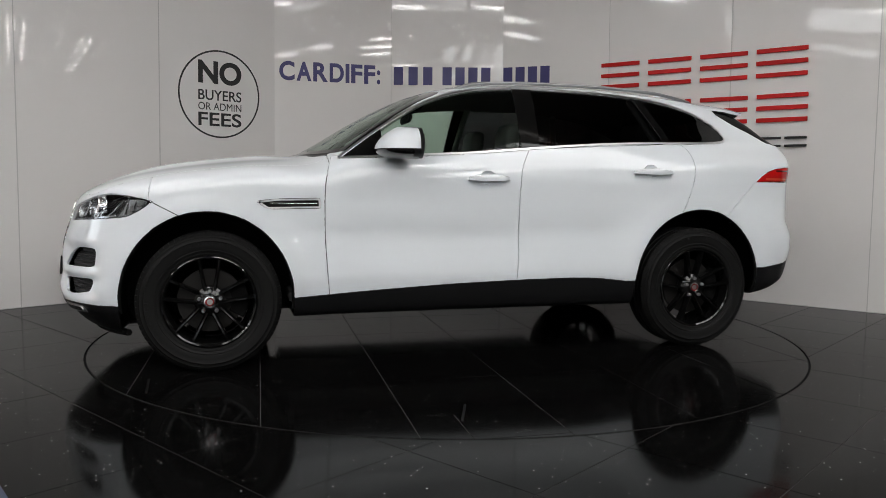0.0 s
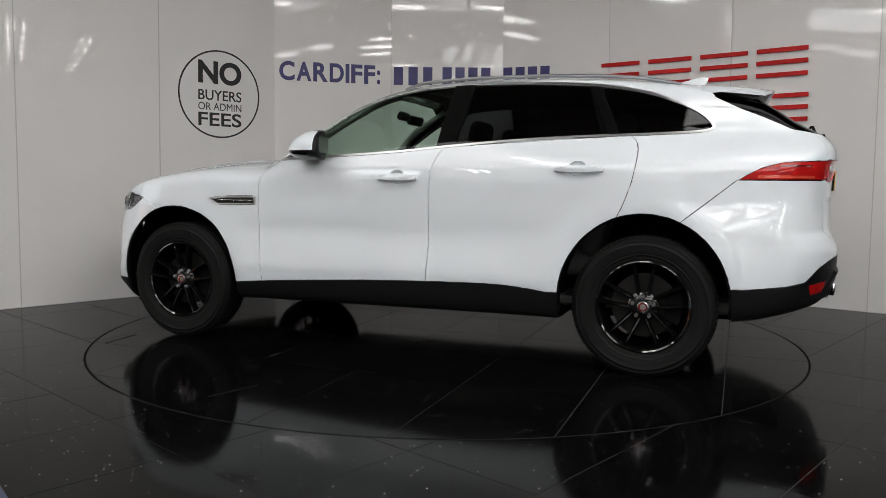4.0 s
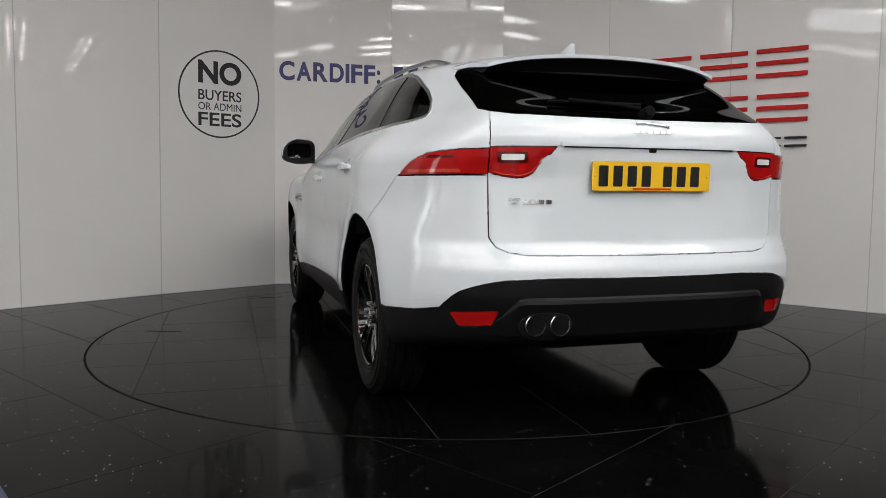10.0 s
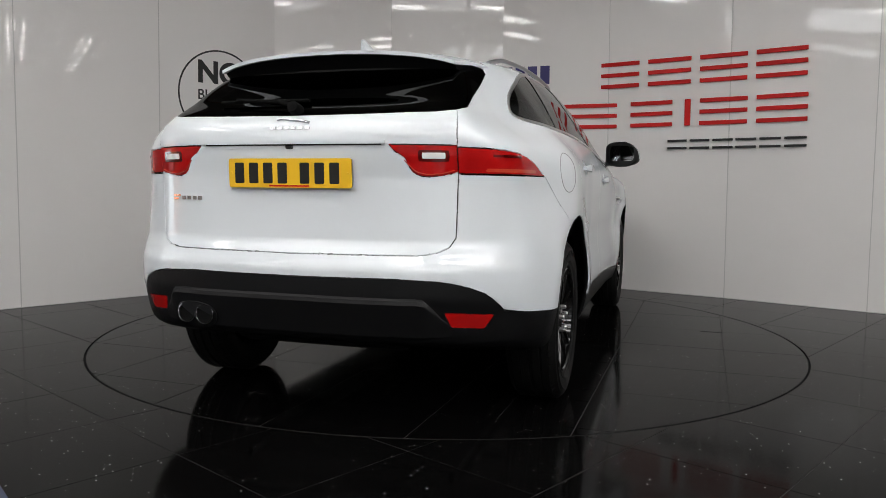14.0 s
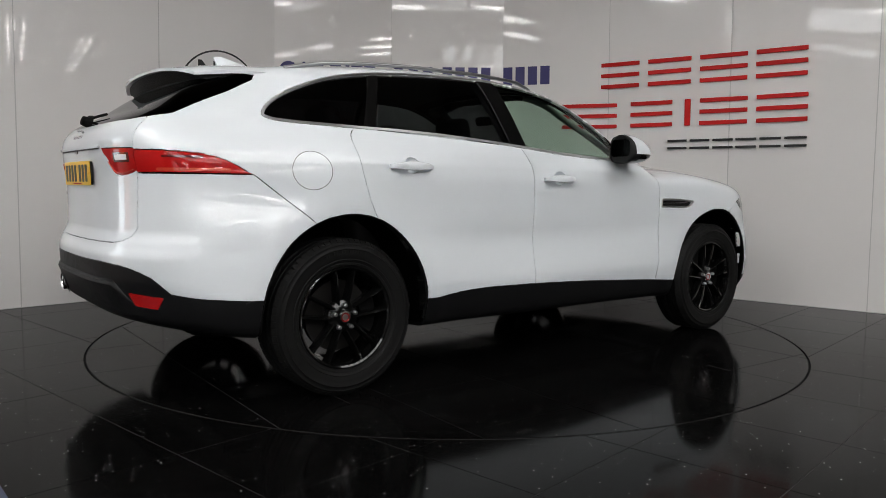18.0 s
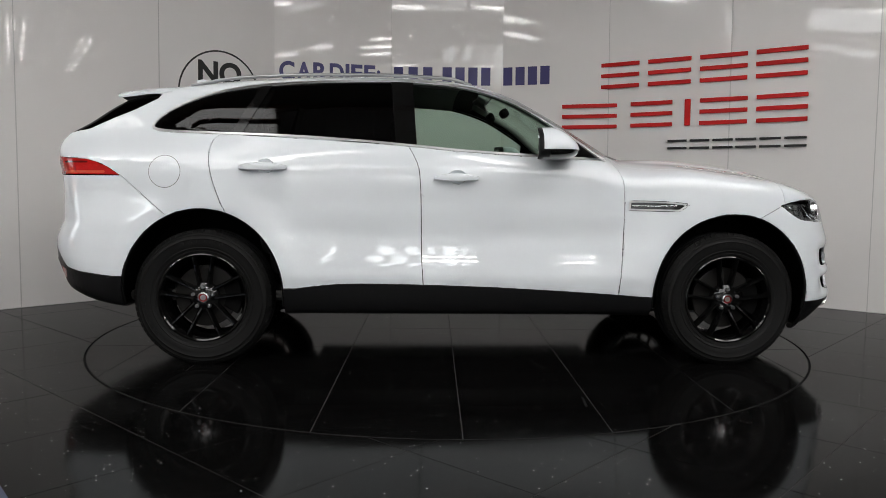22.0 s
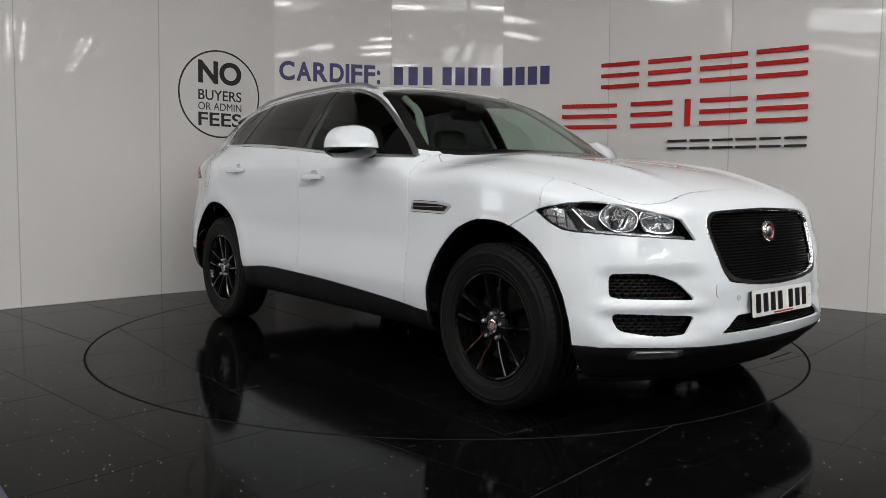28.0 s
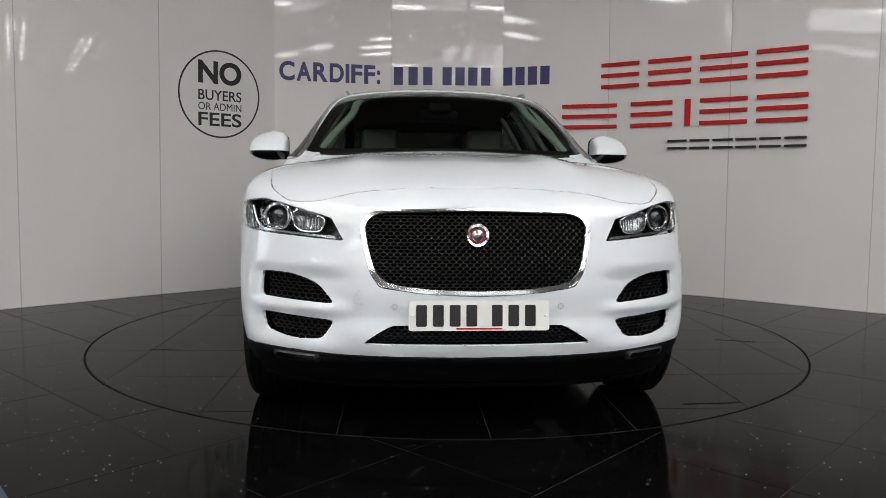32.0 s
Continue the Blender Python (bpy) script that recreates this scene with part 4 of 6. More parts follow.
def emit(k, label, name, material, where="pair", inset=0.002, flange=0.016, offset=0.0, parent=None, note=""):
    """Makes the panel objects of one label: a left and a right one, or one across the middle."""
    faces = [q for i, q in k.f.items() if k.label[i] in (label if isinstance(label, tuple) else (label,))]
    used = sorted({a for q in faces for a in q})
    back = {a: i for i, a in enumerate(used)}
    v = np.array([k.v[a] for a in used])
    nrm = form_normal(v)
    count = {}
    for q in faces:
        for a, b in zip(q, q[1:] + q[:1]):
            count.setdefault((min(a, b), max(a, b)), []).append((a, b))
    edge = [e[0] for e in count.values() if len(e) == 1 and not (where == "middle" and abs(k.v[e[0][0]][1]) < 1e-4 and abs(k.v[e[0][1]][1]) < 1e-4)]
    rim = {back[a] for e in edge for a in e}
    pull = np.zeros_like(v)
    for q in faces:
        c = np.mean([k.v[a] for a in q], 0)
        for a in q:
            i = back[a]
            if i in rim:
                d = c - v[i]
                pull[i] += d / max(np.linalg.norm(d), 1e-9)
    pull -= nrm * np.sum(pull * nrm, 1, keepdims=True)
    if where == "middle":
        pull[np.abs(v[:, 1]) < 1e-4, 1] = 0
    ln = np.linalg.norm(pull, axis=1, keepdims=True)
    pull = np.where(ln > 1e-6, pull / np.maximum(ln, 1e-9), 0)
    v = v + pull * inset + nrm * offset
    polys = [[back[a] for a in q] for q in faces]
    vs, ns, n0 = list(v), list(nrm), len(v)
    # turned-in edge
    dup, low = {}, {}
    for i in sorted(rim):
        dup[i] = len(vs)
        vs.append(v[i])
        ns.append(nrm[i] * 0.55 - pull[i] * 0.83)
        low[i] = len(vs)
        vs.append(v[i] - nrm[i] * flange)
        ns.append(-pull[i] if np.linalg.norm(pull[i]) > 0.5 else nrm[i])
    for a, b in edge:
        i, j = back[a], back[b]
        polys.append([dup[j], dup[i], low[i], low[j]])
    vs, ns = np.array(vs), np.array(ns)
    made = []
    sides = (1, -1)
    if where == "middle":
        mv, mn = vs * (1, -1, 1), ns * (1, -1, 1)
        keep = {i: (i if abs(vs[i][1]) < 1e-4 else i + len(vs)) for i in range(len(vs))}
        polys = polys + [[keep[i] for i in q[::-1]] for q in polys]
        vs, ns = np.concatenate([vs, mv]), np.concatenate([ns, mn])
        vs[np.abs(vs[:, 1]) < 1e-4, 1] = 0
        ns[np.abs(vs[:, 1]) < 1e-4, 1] = 0
        sides = (1,)
    for s in sides:
        me = bpy.data.meshes.new(name)
        pp = polys if s > 0 else [q[::-1] for q in polys]
        me.from_pydata((vs * (1, s, 1)).tolist(), [], pp)
        me.materials.append(material)
        me.shade_smooth()
        me.normals_split_custom_set_from_vertices((ns * (1, s, 1)).tolist())
        ob = new(name, me)
        ob.parent = parent or CAR
        if note:
            ob["label"] = note
        made.append(ob)
    return made


def build_body():
    k = cut_body()
    for label, name, m, where, note in (
            ("shell", "body_shell", WHITE, "middle", ""), ("front_door", "front_door", WHITE, "pair", ""), ("rear_door", "rear_door", WHITE, "pair", ""),
            ("front_wing", "front_wing", WHITE, "pair", ""), ("bonnet", "bonnet", WHITE, "middle", ""), ("front_bumper", "front_bumper", WHITE, "middle", ""),
            ("front_skirt", "front_skirt", PLASTIC, "middle", "textured black plastic lower bumper"), ("rear_bumper", "rear_bumper", WHITE, "middle", ""),
            ("rear_skirt", "rear_skirt", PLASTIC, "middle", "textured black plastic rear skirt"), ("tailgate", "tailgate", WHITE, "middle", ""),
            ("sill", "sill", PLASTIC, "pair", "textured black plastic sill"), ("window_trim", "window_trim", TRIM_CHROME, "pair", "chrome window surround"),
            ("window_black", "pillar_trim", PILLAR, "pair", "gloss black pillar trim"), ("mirror_sail", "mirror_sail", PILLAR, "pair", "gloss black sail panel"), ("pillar_c", "rear_pillar_trim", PILLAR, "pair", "gloss black pillar trim"), ("grille_ring", "grille_ring", CHROME, "middle", "chrome grille surround"),
            ("tail_lamp", "tail_lamp", RED_LENS, "pair", "red tail lamp"), ("inner_tail_lamp", "inner_tail_lamp", RED_LENS, "pair", "red tail lamp with a clear reversing light"),
            ("vent_frame", "vent_frame", TRIM_CHROME, "pair", "chrome side vent frame"), ("vent", "side_vent", BLACK_GLOSS, "pair", "gloss black side vent"),
            ("rear_reflector", "rear_reflector", RED_LENS, "pair", "red reflector"), ("underbody", "underbody", DARK, "middle", "black underbody"),
            ("scuttle", "scuttle", PLASTIC, "middle", "black plastic scuttle")):
        emit(k, label, name, m, where, note=note, inset=0.0005 if label in ("window_trim", "window_black", "mirror_sail", "pillar_c", "grille_ring", "vent_frame", "vent", "rear_reflector") else 0.0027, offset={"window_trim": 0.003, "grille_ring": 0.004, "vent_frame": 0.003, "vent": -0.008}.get(label, 0.0))
    for label, name, m, where in (("front_window", "front_window", GLASS, "pair"), ("rear_window", "rear_window", TINT, "pair"), ("quarter_window", "quarter_window", TINT, "pair"),
                                  ("back_glass", "back_window", TINT_BACK, "middle"), ("windscreen", "windscreen", GLASS, "middle"), (LAMP, "headlamp", CLEAR_LENS, "pair")):
        for ob in emit(k, label, name, m, where, inset=0.0005, flange=0.004, offset=-0.003 if label != LAMP else 0.0):
            ob.visible_shadow = False
    emit(k, "windscreen_frit", "windscreen_border", BLACK_GLOSS, "middle", inset=0.0005, offset=-0.003)
    return k


BODY = build_body()


def lay(points, out=0.0, axis="y", sign=1):
    """Places (a, b) of a view onto the body, out metres proud of it. axis: the way of looking (y side, x front, r rear, z top)."""
    pts = np.array(points, float)
    n = len(pts)
    a, b, o = pts[:, 0], pts[:, 1], np.ones(n)
    if axis == "y":
        start, way = np.stack([a, 0 * o, b], 1), (0.0, 1.0, 0.0)
    elif axis == "x":
        start, way = np.stack([1.5 * o, a, b], 1), (1.0, 0.0, 0.0)
    elif axis == "r":
        start, way = np.stack([-1.4 * o, a, b], 1), (-1.0, 0.0, 0.0)
    else:
        start, way = np.stack([a, b, Z_CORE * o], 1), (0.0, 0.0, 1.0)
    p = onto_form(start, np.tile(way, (n, 1)))
    p = p + form_normal(p) * out
    return p * (1, sign, 1)


def skin(bm, grid, thick_normals=None, thick=0.0):
    """A sheet over a grid of places (rows of equal length)."""
    rows = [[bm.verts.new(p) for p in r] for r in grid]
    for a, b in zip(rows, rows[1:]):
        for i in range(len(a) - 1):
            bm.faces.new((a[i], a[i + 1], b[i + 1], b[i]))
    return rows


def patch(name, axis, a0, a1, b0, b1, out, thick, material, parent, sign=1, n=8, m=5, corner=0.0, note=""):
    """A curved plate on the body over a rounded box of a view, out proud and thick deep."""
    bm = bmesh.new()
    top, low = [], []
    for j in range(m + 1):
        v = j / m
        rowa = []
        for i in range(n + 1):
            u = i / n
            su, sv = 2 * u - 1, 2 * v - 1
            if corner:
                ku, kv = su * math.sqrt(1 - corner * sv * sv / 2), sv * math.sqrt(1 - corner * su * su / 2)
            else:
                ku, kv = su, sv
            rowa.append(((a0 + a1) / 2 + ku * (a1 - a0) / 2, (b0 + b1) / 2 + kv * (b1 - b0) / 2))
        p = lay(rowa, out, axis, sign)
        q = lay(rowa, out - thick, axis, sign)
        top.append([bm.verts.new(x) for x in p])
        low.append([bm.verts.new(x) for x in q])
    for j in range(m):
        for i in range(n):
            bm.faces.new((top[j][i], top[j][i + 1], top[j + 1][i + 1], top[j + 1][i]))
            bm.faces.new((low[j][i + 1], low[j][i], low[j + 1][i], low[j + 1][i + 1]))
    ring = [(0, i) for i in range(n)] + [(j, n) for j in range(m)] + [(m, n - i) for i in range(n)] + [(m - j, 0) for j in range(m)]
    for (j0, i0), (j1, i1) in zip(ring, ring[1:] + ring[:1]):
        bm.faces.new((top[j1][i1], top[j0][i0], low[j0][i0], low[j1][i1]))
    bmesh.ops.recalc_face_normals(bm, faces=bm.faces)
    return part(name, bm, material, parent, note, smooth=45)


# ---- wheels ----
def build_wheel():
    """One wheel, its face towards +y, hub at its origin."""
    hub = empty("wheel")
    turn = pose(0, 0, 0, -90, 0, 0)
    bm = bmesh.new()
    prof = [(0.236, 0.088), (0.243, 0.098), (0.246, 0.103), (0.256, 0.105), (0.258, 0.103), (0.272, 0.109), (0.275, 0.107), (0.298, 0.113), (0.318, 0.111), (0.321, 0.113), (0.324, 0.110), (0.335, 0.106), (0.342, 0.107), (0.352, 0.098), (0.360, 0.086)]
    for y in (0.072, 0.050, 0.045, 0.040, 0.012, 0.007, -0.007, -0.012, -0.040, -0.045, -0.050, -0.072):
        r = 0.3655 + 0.0015 * (1 - (y / 0.08) ** 2)
        prof.append((r - (0.008 if abs(abs(y) - 0.045) < 0.003 or abs(y) < 0.009 and abs(y) == 0.007 else 0.0), y))
    prof += [(0.360, -0.086), (0.342, -0.107), (0.30, -0.112), (0.25, -0.10), (0.234, -0.09), (0.228, -0.07), (0.228, 0.07)]
    lathe(bm, prof, 96, turn, close=True)
    tyre = part("tyre", bm, RUBBER, hub, smooth=40)
    # shoulder blocks of the tread
    bm = bmesh.new()
    for k in range(72):
        a = 360 / 72 * k
        for s in (1, -1):
            box(bm, 0.026, 0.024, 0.008, pose(0, 0, 0, 0, a, 0) @ pose(0, s * 0.088, 0.3572, -s * 42, 0, 0))
    tread = part("tread", bm, RUBBER, hub)
    tagged(tread, kind="stuff")
    # raised lettering band on the sidewall, as plain bars
    bm = bmesh.new()
    for k in list(range(-9, 10)) + list(range(171, 190)):
        if k % 3:
            box(bm, 0.010, 0.0022, 0.015, pose(0, 0, 0, 0, k * 2.6, 0) @ pose(0, 0.1125, 0.308))
    tagged(part("sidewall_lettering", bm, RUBBER, hub), kind="stuff")
    # rim barrel and lip
    bm = bmesh.new()
    lathe(bm, [(0.240, 0.090), (0.240, 0.099), (0.234, 0.101), (0.226, 0.096), (0.222, 0.080), (0.208, 0.03), (0.205, -0.085), (0.216, -0.085), (0.222, 0.03), (0.232, 0.08)], 72, turn, close=True)
    rim = part("rim", bm, RIM, hub, smooth=35)
    # five pairs of spokes
    for k in range(5):
        for s in (-1, 1):
            bm = bmesh.new()
            a_mid = 72 * k + 90
            secs = []
            for q in range(7):
                t = q / 6
                r = 0.040 + t * 0.188
                ca, sa = math.cos(radians(a_mid)), math.sin(radians(a_mid))
                off = s * (0.021 + 0.031 * t)
                wdt = 0.0125 - 0.0025 * math.sin(t * math.pi * 0.8)
                y = 0.070 + 0.014 * math.sin(t * math.pi * 0.6) + 0.008 * t
                ct = Vector((r * ca - off * sa, 0, r * sa + off * ca))
                tg = Vector((-sa, 0, ca))
                secs.append([ct + tg * (-wdt) + Vector((0, y - 0.046, 0)), ct + tg * (-wdt) + Vector((0, y - 0.008, 0)), ct + tg * (-wdt * 0.35) + Vector((0, y + 0.004, 0)),
                             ct + tg * (wdt * 0.35) + Vector((0, y + 0.004, 0)), ct + tg * wdt + Vector((0, y - 0.008, 0)), ct + tg * wdt + Vector((0, y - 0.046, 0))])
            rr = [[bm.verts.new(p) for p in sec] for sec in secs]
            for u, w in zip(rr, rr[1:]):
                for i in range(6):
                    bm.faces.new((u[i], u[(i + 1) % 6], w[(i + 1) % 6], w[i]))
            bm.faces.new(rr[0])
            bm.faces.new(rr[-1][::-1])
            bmesh.ops.recalc_face_normals(bm, faces=bm.faces)
            part("spoke", bm, RIM, hub, smooth=40)
    bm = bmesh.new()
    lathe(bm, [(0.0, 0.085), (0.030, 0.085), (0.060, 0.078), (0.078, 0.066), (0.080, 0.03), (0.0, 0.03)], 40, turn)
    part("hub_centre", bm, RIM, hub, smooth=40)
    for k in range(5):
        bm = bmesh.new()
        a = radians(72 * k + 90)
        lathe(bm, [(0.0, 0.101), (0.007, 0.101), (0.010, 0.097), (0.0105, 0.07)], 6, pose(0.056 * math.cos(a), 0, 0.056 * math.sin(a)) @ turn)
        part("wheel_nut", bm, SATIN, hub, "bright steel wheel nut")
    bm = bmesh.new()
    lathe(bm, [(0.0, 0.089), (0.022, 0.089), (0.022, 0.086)], 32, turn)
    cap = part("centre_cap", bm, mat_red_cap(), hub, "red centre cap with a chrome ring", smooth=40)
    bm = bmesh.new()
    lathe(bm, [(0.0225, 0.086), (0.0225, 0.092), (0.030, 0.091), (0.031, 0.086)], 32, turn, close=True)
    part("cap_ring", bm, CHROME, hub, smooth=40)
    bm = bmesh.new()
    lathe(bm, [(0.0, 0.0915), (0.015, 0.0905), (0.0155, 0.0885)], 16, turn)
    part("cap_emblem", bm, SATIN, hub, smooth=40)
    # brake
    bm = bmesh.new()
    lathe(bm, [(0.075, 0.012), (0.168, 0.012), (0.168, -0.016), (0.075, -0.016)], 48, turn, close=True)
    disc = part("brake_disc", bm, BRAKE, hub, "dull steel brake disc", smooth=30)
    bm = bmesh.new()
    prism(bm, [(0.195 * math.cos(radians(a)), 0.195 * math.sin(radians(a))) for a in range(150, 215, 8)] + [(0.11 * math.cos(radians(a)), 0.11 * math.sin(radians(a))) for a in range(214, 149, -8)], -0.03, 0.035, turn, 0.006)
    part("brake_caliper", bm, DARK, hub)
    return hub


CAP_RED = mat("red_enamel", (0.2, 0.012, 0.012), 0.25, coat=0.5)


def mat_red_cap():
    return CAP_RED


WHEELS = []


def place_wheels():
    for x, sy, off in ((HUB_F, 1, 0.832), (HUB_F, -1, 0.832), (HUB_R, 1, 0.820), (HUB_R, -1, 0.820)):
        w = build_wheel() if not WHEELS else copy_thing(WHEELS[0], Matrix())
        w.parent = CAR
        w.matrix_basis = pose(x, sy * off, 0.367, 0, 0, 0 if sy > 0 else 180)
        WHEELS.append(w)
    # arch liners and axle parts in the dark
    for (cx, cz) in (ARCH_F, ARCH_R):
        for s in (1, -1):
            bm = bmesh.new()
            rows = []
            for y in (0.50, 0.64, 0.78, 0.865):
                r = 0.466
                rows.append([(cx + r * 0.965 * math.cos(radians(a)), s * y, cz + r * math.sin(radians(a))) for a in range(-12, 193, 5)])
            skin(bm, rows)
            bmesh.ops.solidify(bm, geom=bm.faces[:], thickness=0.004)
            part("arch_liner", bm, DARK, CAR, "black wheel arch liner", smooth=60)
            bm = bmesh.new()
            rx, rz = (0.437, 0.455) if cx > 0 else (0.432, 0.457)
            tube(bm, lay([(cx + (rx - 0.001) * math.cos(radians(a)), cz + (rz - 0.001) * math.sin(radians(a))) for a in range(-9, 190, 3)], -0.0125, "y", s).tolist(), 0.0095, 6)
            part("arch_lip", bm, DARK, CAR, smooth=60)
            bm = bmesh.new()
            prism(bm, [(cx + 0.45 * math.cos(radians(a)), cz + 0.455 * math.sin(radians(a))) for a in range(-20, 201, 8)], -0.01, 0.01, Matrix(((1, 0, 0, 0), (0, 0, -1, s * 0.50), (0, 1, 0, 0), (0, 0, 0, 1))))
            part("arch_wall", bm, DARK, CAR)
    for x in (HUB_F, HUB_R):
        bm = bmesh.new()
        tube(bm, [(x, -0.72, 0.35), (x, 0.72, 0.35)], 0.045, 10)
        part("axle", bm, DARK, CAR, smooth=40)


place_wheels()


# ---- grilles ----
def honeycomb(name, outline, axis_out, dy, dz, bar, back, parent):
    """Six-sided mesh bars over a front opening, and the dark backing behind it. outline: (y, z), one side or across."""
    ys, zs = [p[0] for p in outline], [p[1] for p in outline]
    bm = bmesh.new()
    j0, j1 = int(min(zs) / dz) - 1, int(max(zs) / dz) + 2
    i0, i1 = int(min(ys) / dy) - 1, int(max(ys) / dy) + 2
    ends = []
    for j in range(j0, j1):
        for i in range(i0, i1):
            cx, cz = (i + (0.5 if j % 2 else 0.0)) * dy, j * dz
            corners = [(cx, cz + dz * 0.66), (cx + dy / 2, cz + dz * 0.34), (cx + dy / 2, cz - dz * 0.34)]
            corners = [(cx - dy / 2, cz + dz * 0.34)] + corners
            for a, b in zip(corners, corners[1:]):
                m = ((a[0] + b[0]) / 2, (a[1] + b[1]) / 2)
                if inside(outline, *a) and inside(outline, *b):
                    ends.append((a, b))
    if ends:
        pa = lay([e[0] for e in ends], axis_out, "x")
        pb = lay([e[1] for e in ends], axis_out, "x")
        for p, q in zip(pa, pb):
            p, q = Vector(p), Vector(q)
            d = (q - p).normalized()
            n = Vector((1, 0, 0))
            s = d.cross(n).normalized() * bar
            v = [bm.verts.new(x) for x in (p - s - n * 0.02, p - s * 0.6, p + s * 0.6, p + s - n * 0.02, q - s - n * 0.02, q - s * 0.6, q + s * 0.6, q + s - n * 0.02)]
            for f in ((0, 1, 5, 4), (1, 2, 6, 5), (2, 3, 7, 6)):
                bm.faces.new([v[k] for k in f])
        bmesh.ops.recalc_face_normals(bm, faces=bm.faces)
    ob = part(name, bm, GRILLE_K, parent, "black honeycomb mesh")
    tagged(ob, kind="stuff")
    bm = bmesh.new()
    fine = grow(outline, 0.03)
    p = lay(fine, -back, "x")
    bm.faces.new([bm.verts.new(x) for x in p])
    bmesh.ops.solidify(bm, geom=bm.faces[:], thickness=0.004)
    part(name + "_backing", bm, DARK, parent)


def build_front():
    g = [(-y, z) for y, z in GRILLE[::-1][:-1]] + GRILLE[:-1]
    hole = [(0.0 + y * 0.985, 0.738 + (z - 0.738) * 0.96) for y, z in g]
    honeycomb("grille_mesh", hole, -0.022, 0.0262, 0.0128, 0.0017, 0.05, CAR)
    for s in (1, -1):
        for out, nm in ((INTAKE_UP, "upper_intake"), (INTAKE_LOW, "lower_intake")):
            honeycomb(nm, [(s * y, z) for y, z in out], -0.03, 0.026, 0.0128, 0.0015, 0.06, CAR)
    mid = [(y, z) for y, z in INTAKE_MID if y > 0.0]
    honeycomb("centre_intake", [(-y, z) for y, z in mid[::-1]] + mid, -0.02, 0.026, 0.0128, 0.0016, 0.05, CAR)
    # lower chrome accent inside the grille ring
    pts = [p for p in smooth_line([(-0.425, 0.80), (-0.405, 0.69), (-0.375, 0.63), (-0.32, 0.604), (0.0, 0.580), (0.32, 0.604), (0.375, 0.63), (0.405, 0.69), (0.425, 0.80)], 5)]
    bm = bmesh.new()
    tube(bm, lay(pts, -0.008, "x").tolist(), 0.011, 8, flat=0.8)
    part("grille_accent", bm, CHROME, CAR, "broad chrome accent round the grille foot", smooth=60)
    # emblem
    m = Matrix.Translation(lay([(0.0, 0.798)], -0.004, "x")[0].tolist()) @ pose(0, 0, 0, 0, 82, 0)
    bm = bmesh.new()
    lathe(bm, [(0.0, 0.006), (0.034, 0.006), (0.034, 0.0)], 36, m)
    em = part("grille_emblem", bm, CAP_RED, CAR, "round red emblem with a chrome ring", smooth=40)
    bm = bmesh.new()
    lathe(bm, [(0.033, -0.004), (0.033, 0.010), (0.042, 0.011), (0.047, 0.004), (0.047, -0.004)], 40, m, close=True)
    part("emblem_ring", bm, CHROME, em, smooth=40)
    bm = bmesh.new()
    lathe(bm, [(0.0, 0.014), (0.018, 0.011), (0.023, 0.006)], 20, m)
    part("emblem_boss", bm, SATIN, em, smooth=40)
    # number plate
    plate("front_number_plate", Matrix.Translation((2.352, 0.0, 0.508)) @ pose(0, 0, 0, 90, 0, 90) @ pose(0, 0, 0, -5, 0, 0), PLATE_W, CAR)
    # parking sensors, towing cover
    for y, r in ((0.31, 0.011), (-0.31, 0.011), (0.62, 0.010), (-0.62, 0.010)):
        z = 0.537 if abs(y) < 0.5 else 0.52
        if abs(y) > 0.5:
            continue
        c = lay([(abs(y), z)], 0.0005, "x", 1 if y > 0 else -1)[0]
        bm = bmesh.new()
        lathe(bm, [(r, 0.0), (r, 0.002), (r * 0.8, 0.002), (r * 0.8, 0.0)], 20, Matrix.Translation(c.tolist()) @ pose(0, 0, 0, 0, 88, 0), close=True)
        part("parking_sensor", bm, SATIN, CAR)
    c = lay([(0.432, 0.572)], 0.0, "x", -1)[0]
    bm = bmesh.new()
    lathe(bm, [(0.026, -0.002), (0.026, 0.0012), (0.0245, 0.0012), (0.0245, -0.002)], 32, Matrix.Translation(c.tolist()) @ pose(0, 0, 0, 0, 84, 12), close=True)
    part("towing_cover", bm, SATIN, CAR)
    # fog lamp strips in the skirt
    for s in (1, -1):
        patch("fog_lamp", "x", 0.585, 0.775, 0.310, 0.347, 0.004, 0.012, SATIN, CAR, s, 8, 3, 0.3, "clear fog lamp strip")
        patch("fog_lamp_lens", "x", 0.605, 0.76, 0.318, 0.341, 0.008, 0.006, CHROME, CAR, s, 6, 2, 0.3)
    # chin below the skirt
    bm = bmesh.new()
    tube(bm, [(2.16 - 0.455 * abs(y) ** 3.16, y, 0.205) for y in np.linspace(-0.82, 0.82, 25)], 0.02, 6, flat=0.9)
    part("chin", bm, DARK, CAR, smooth=60)


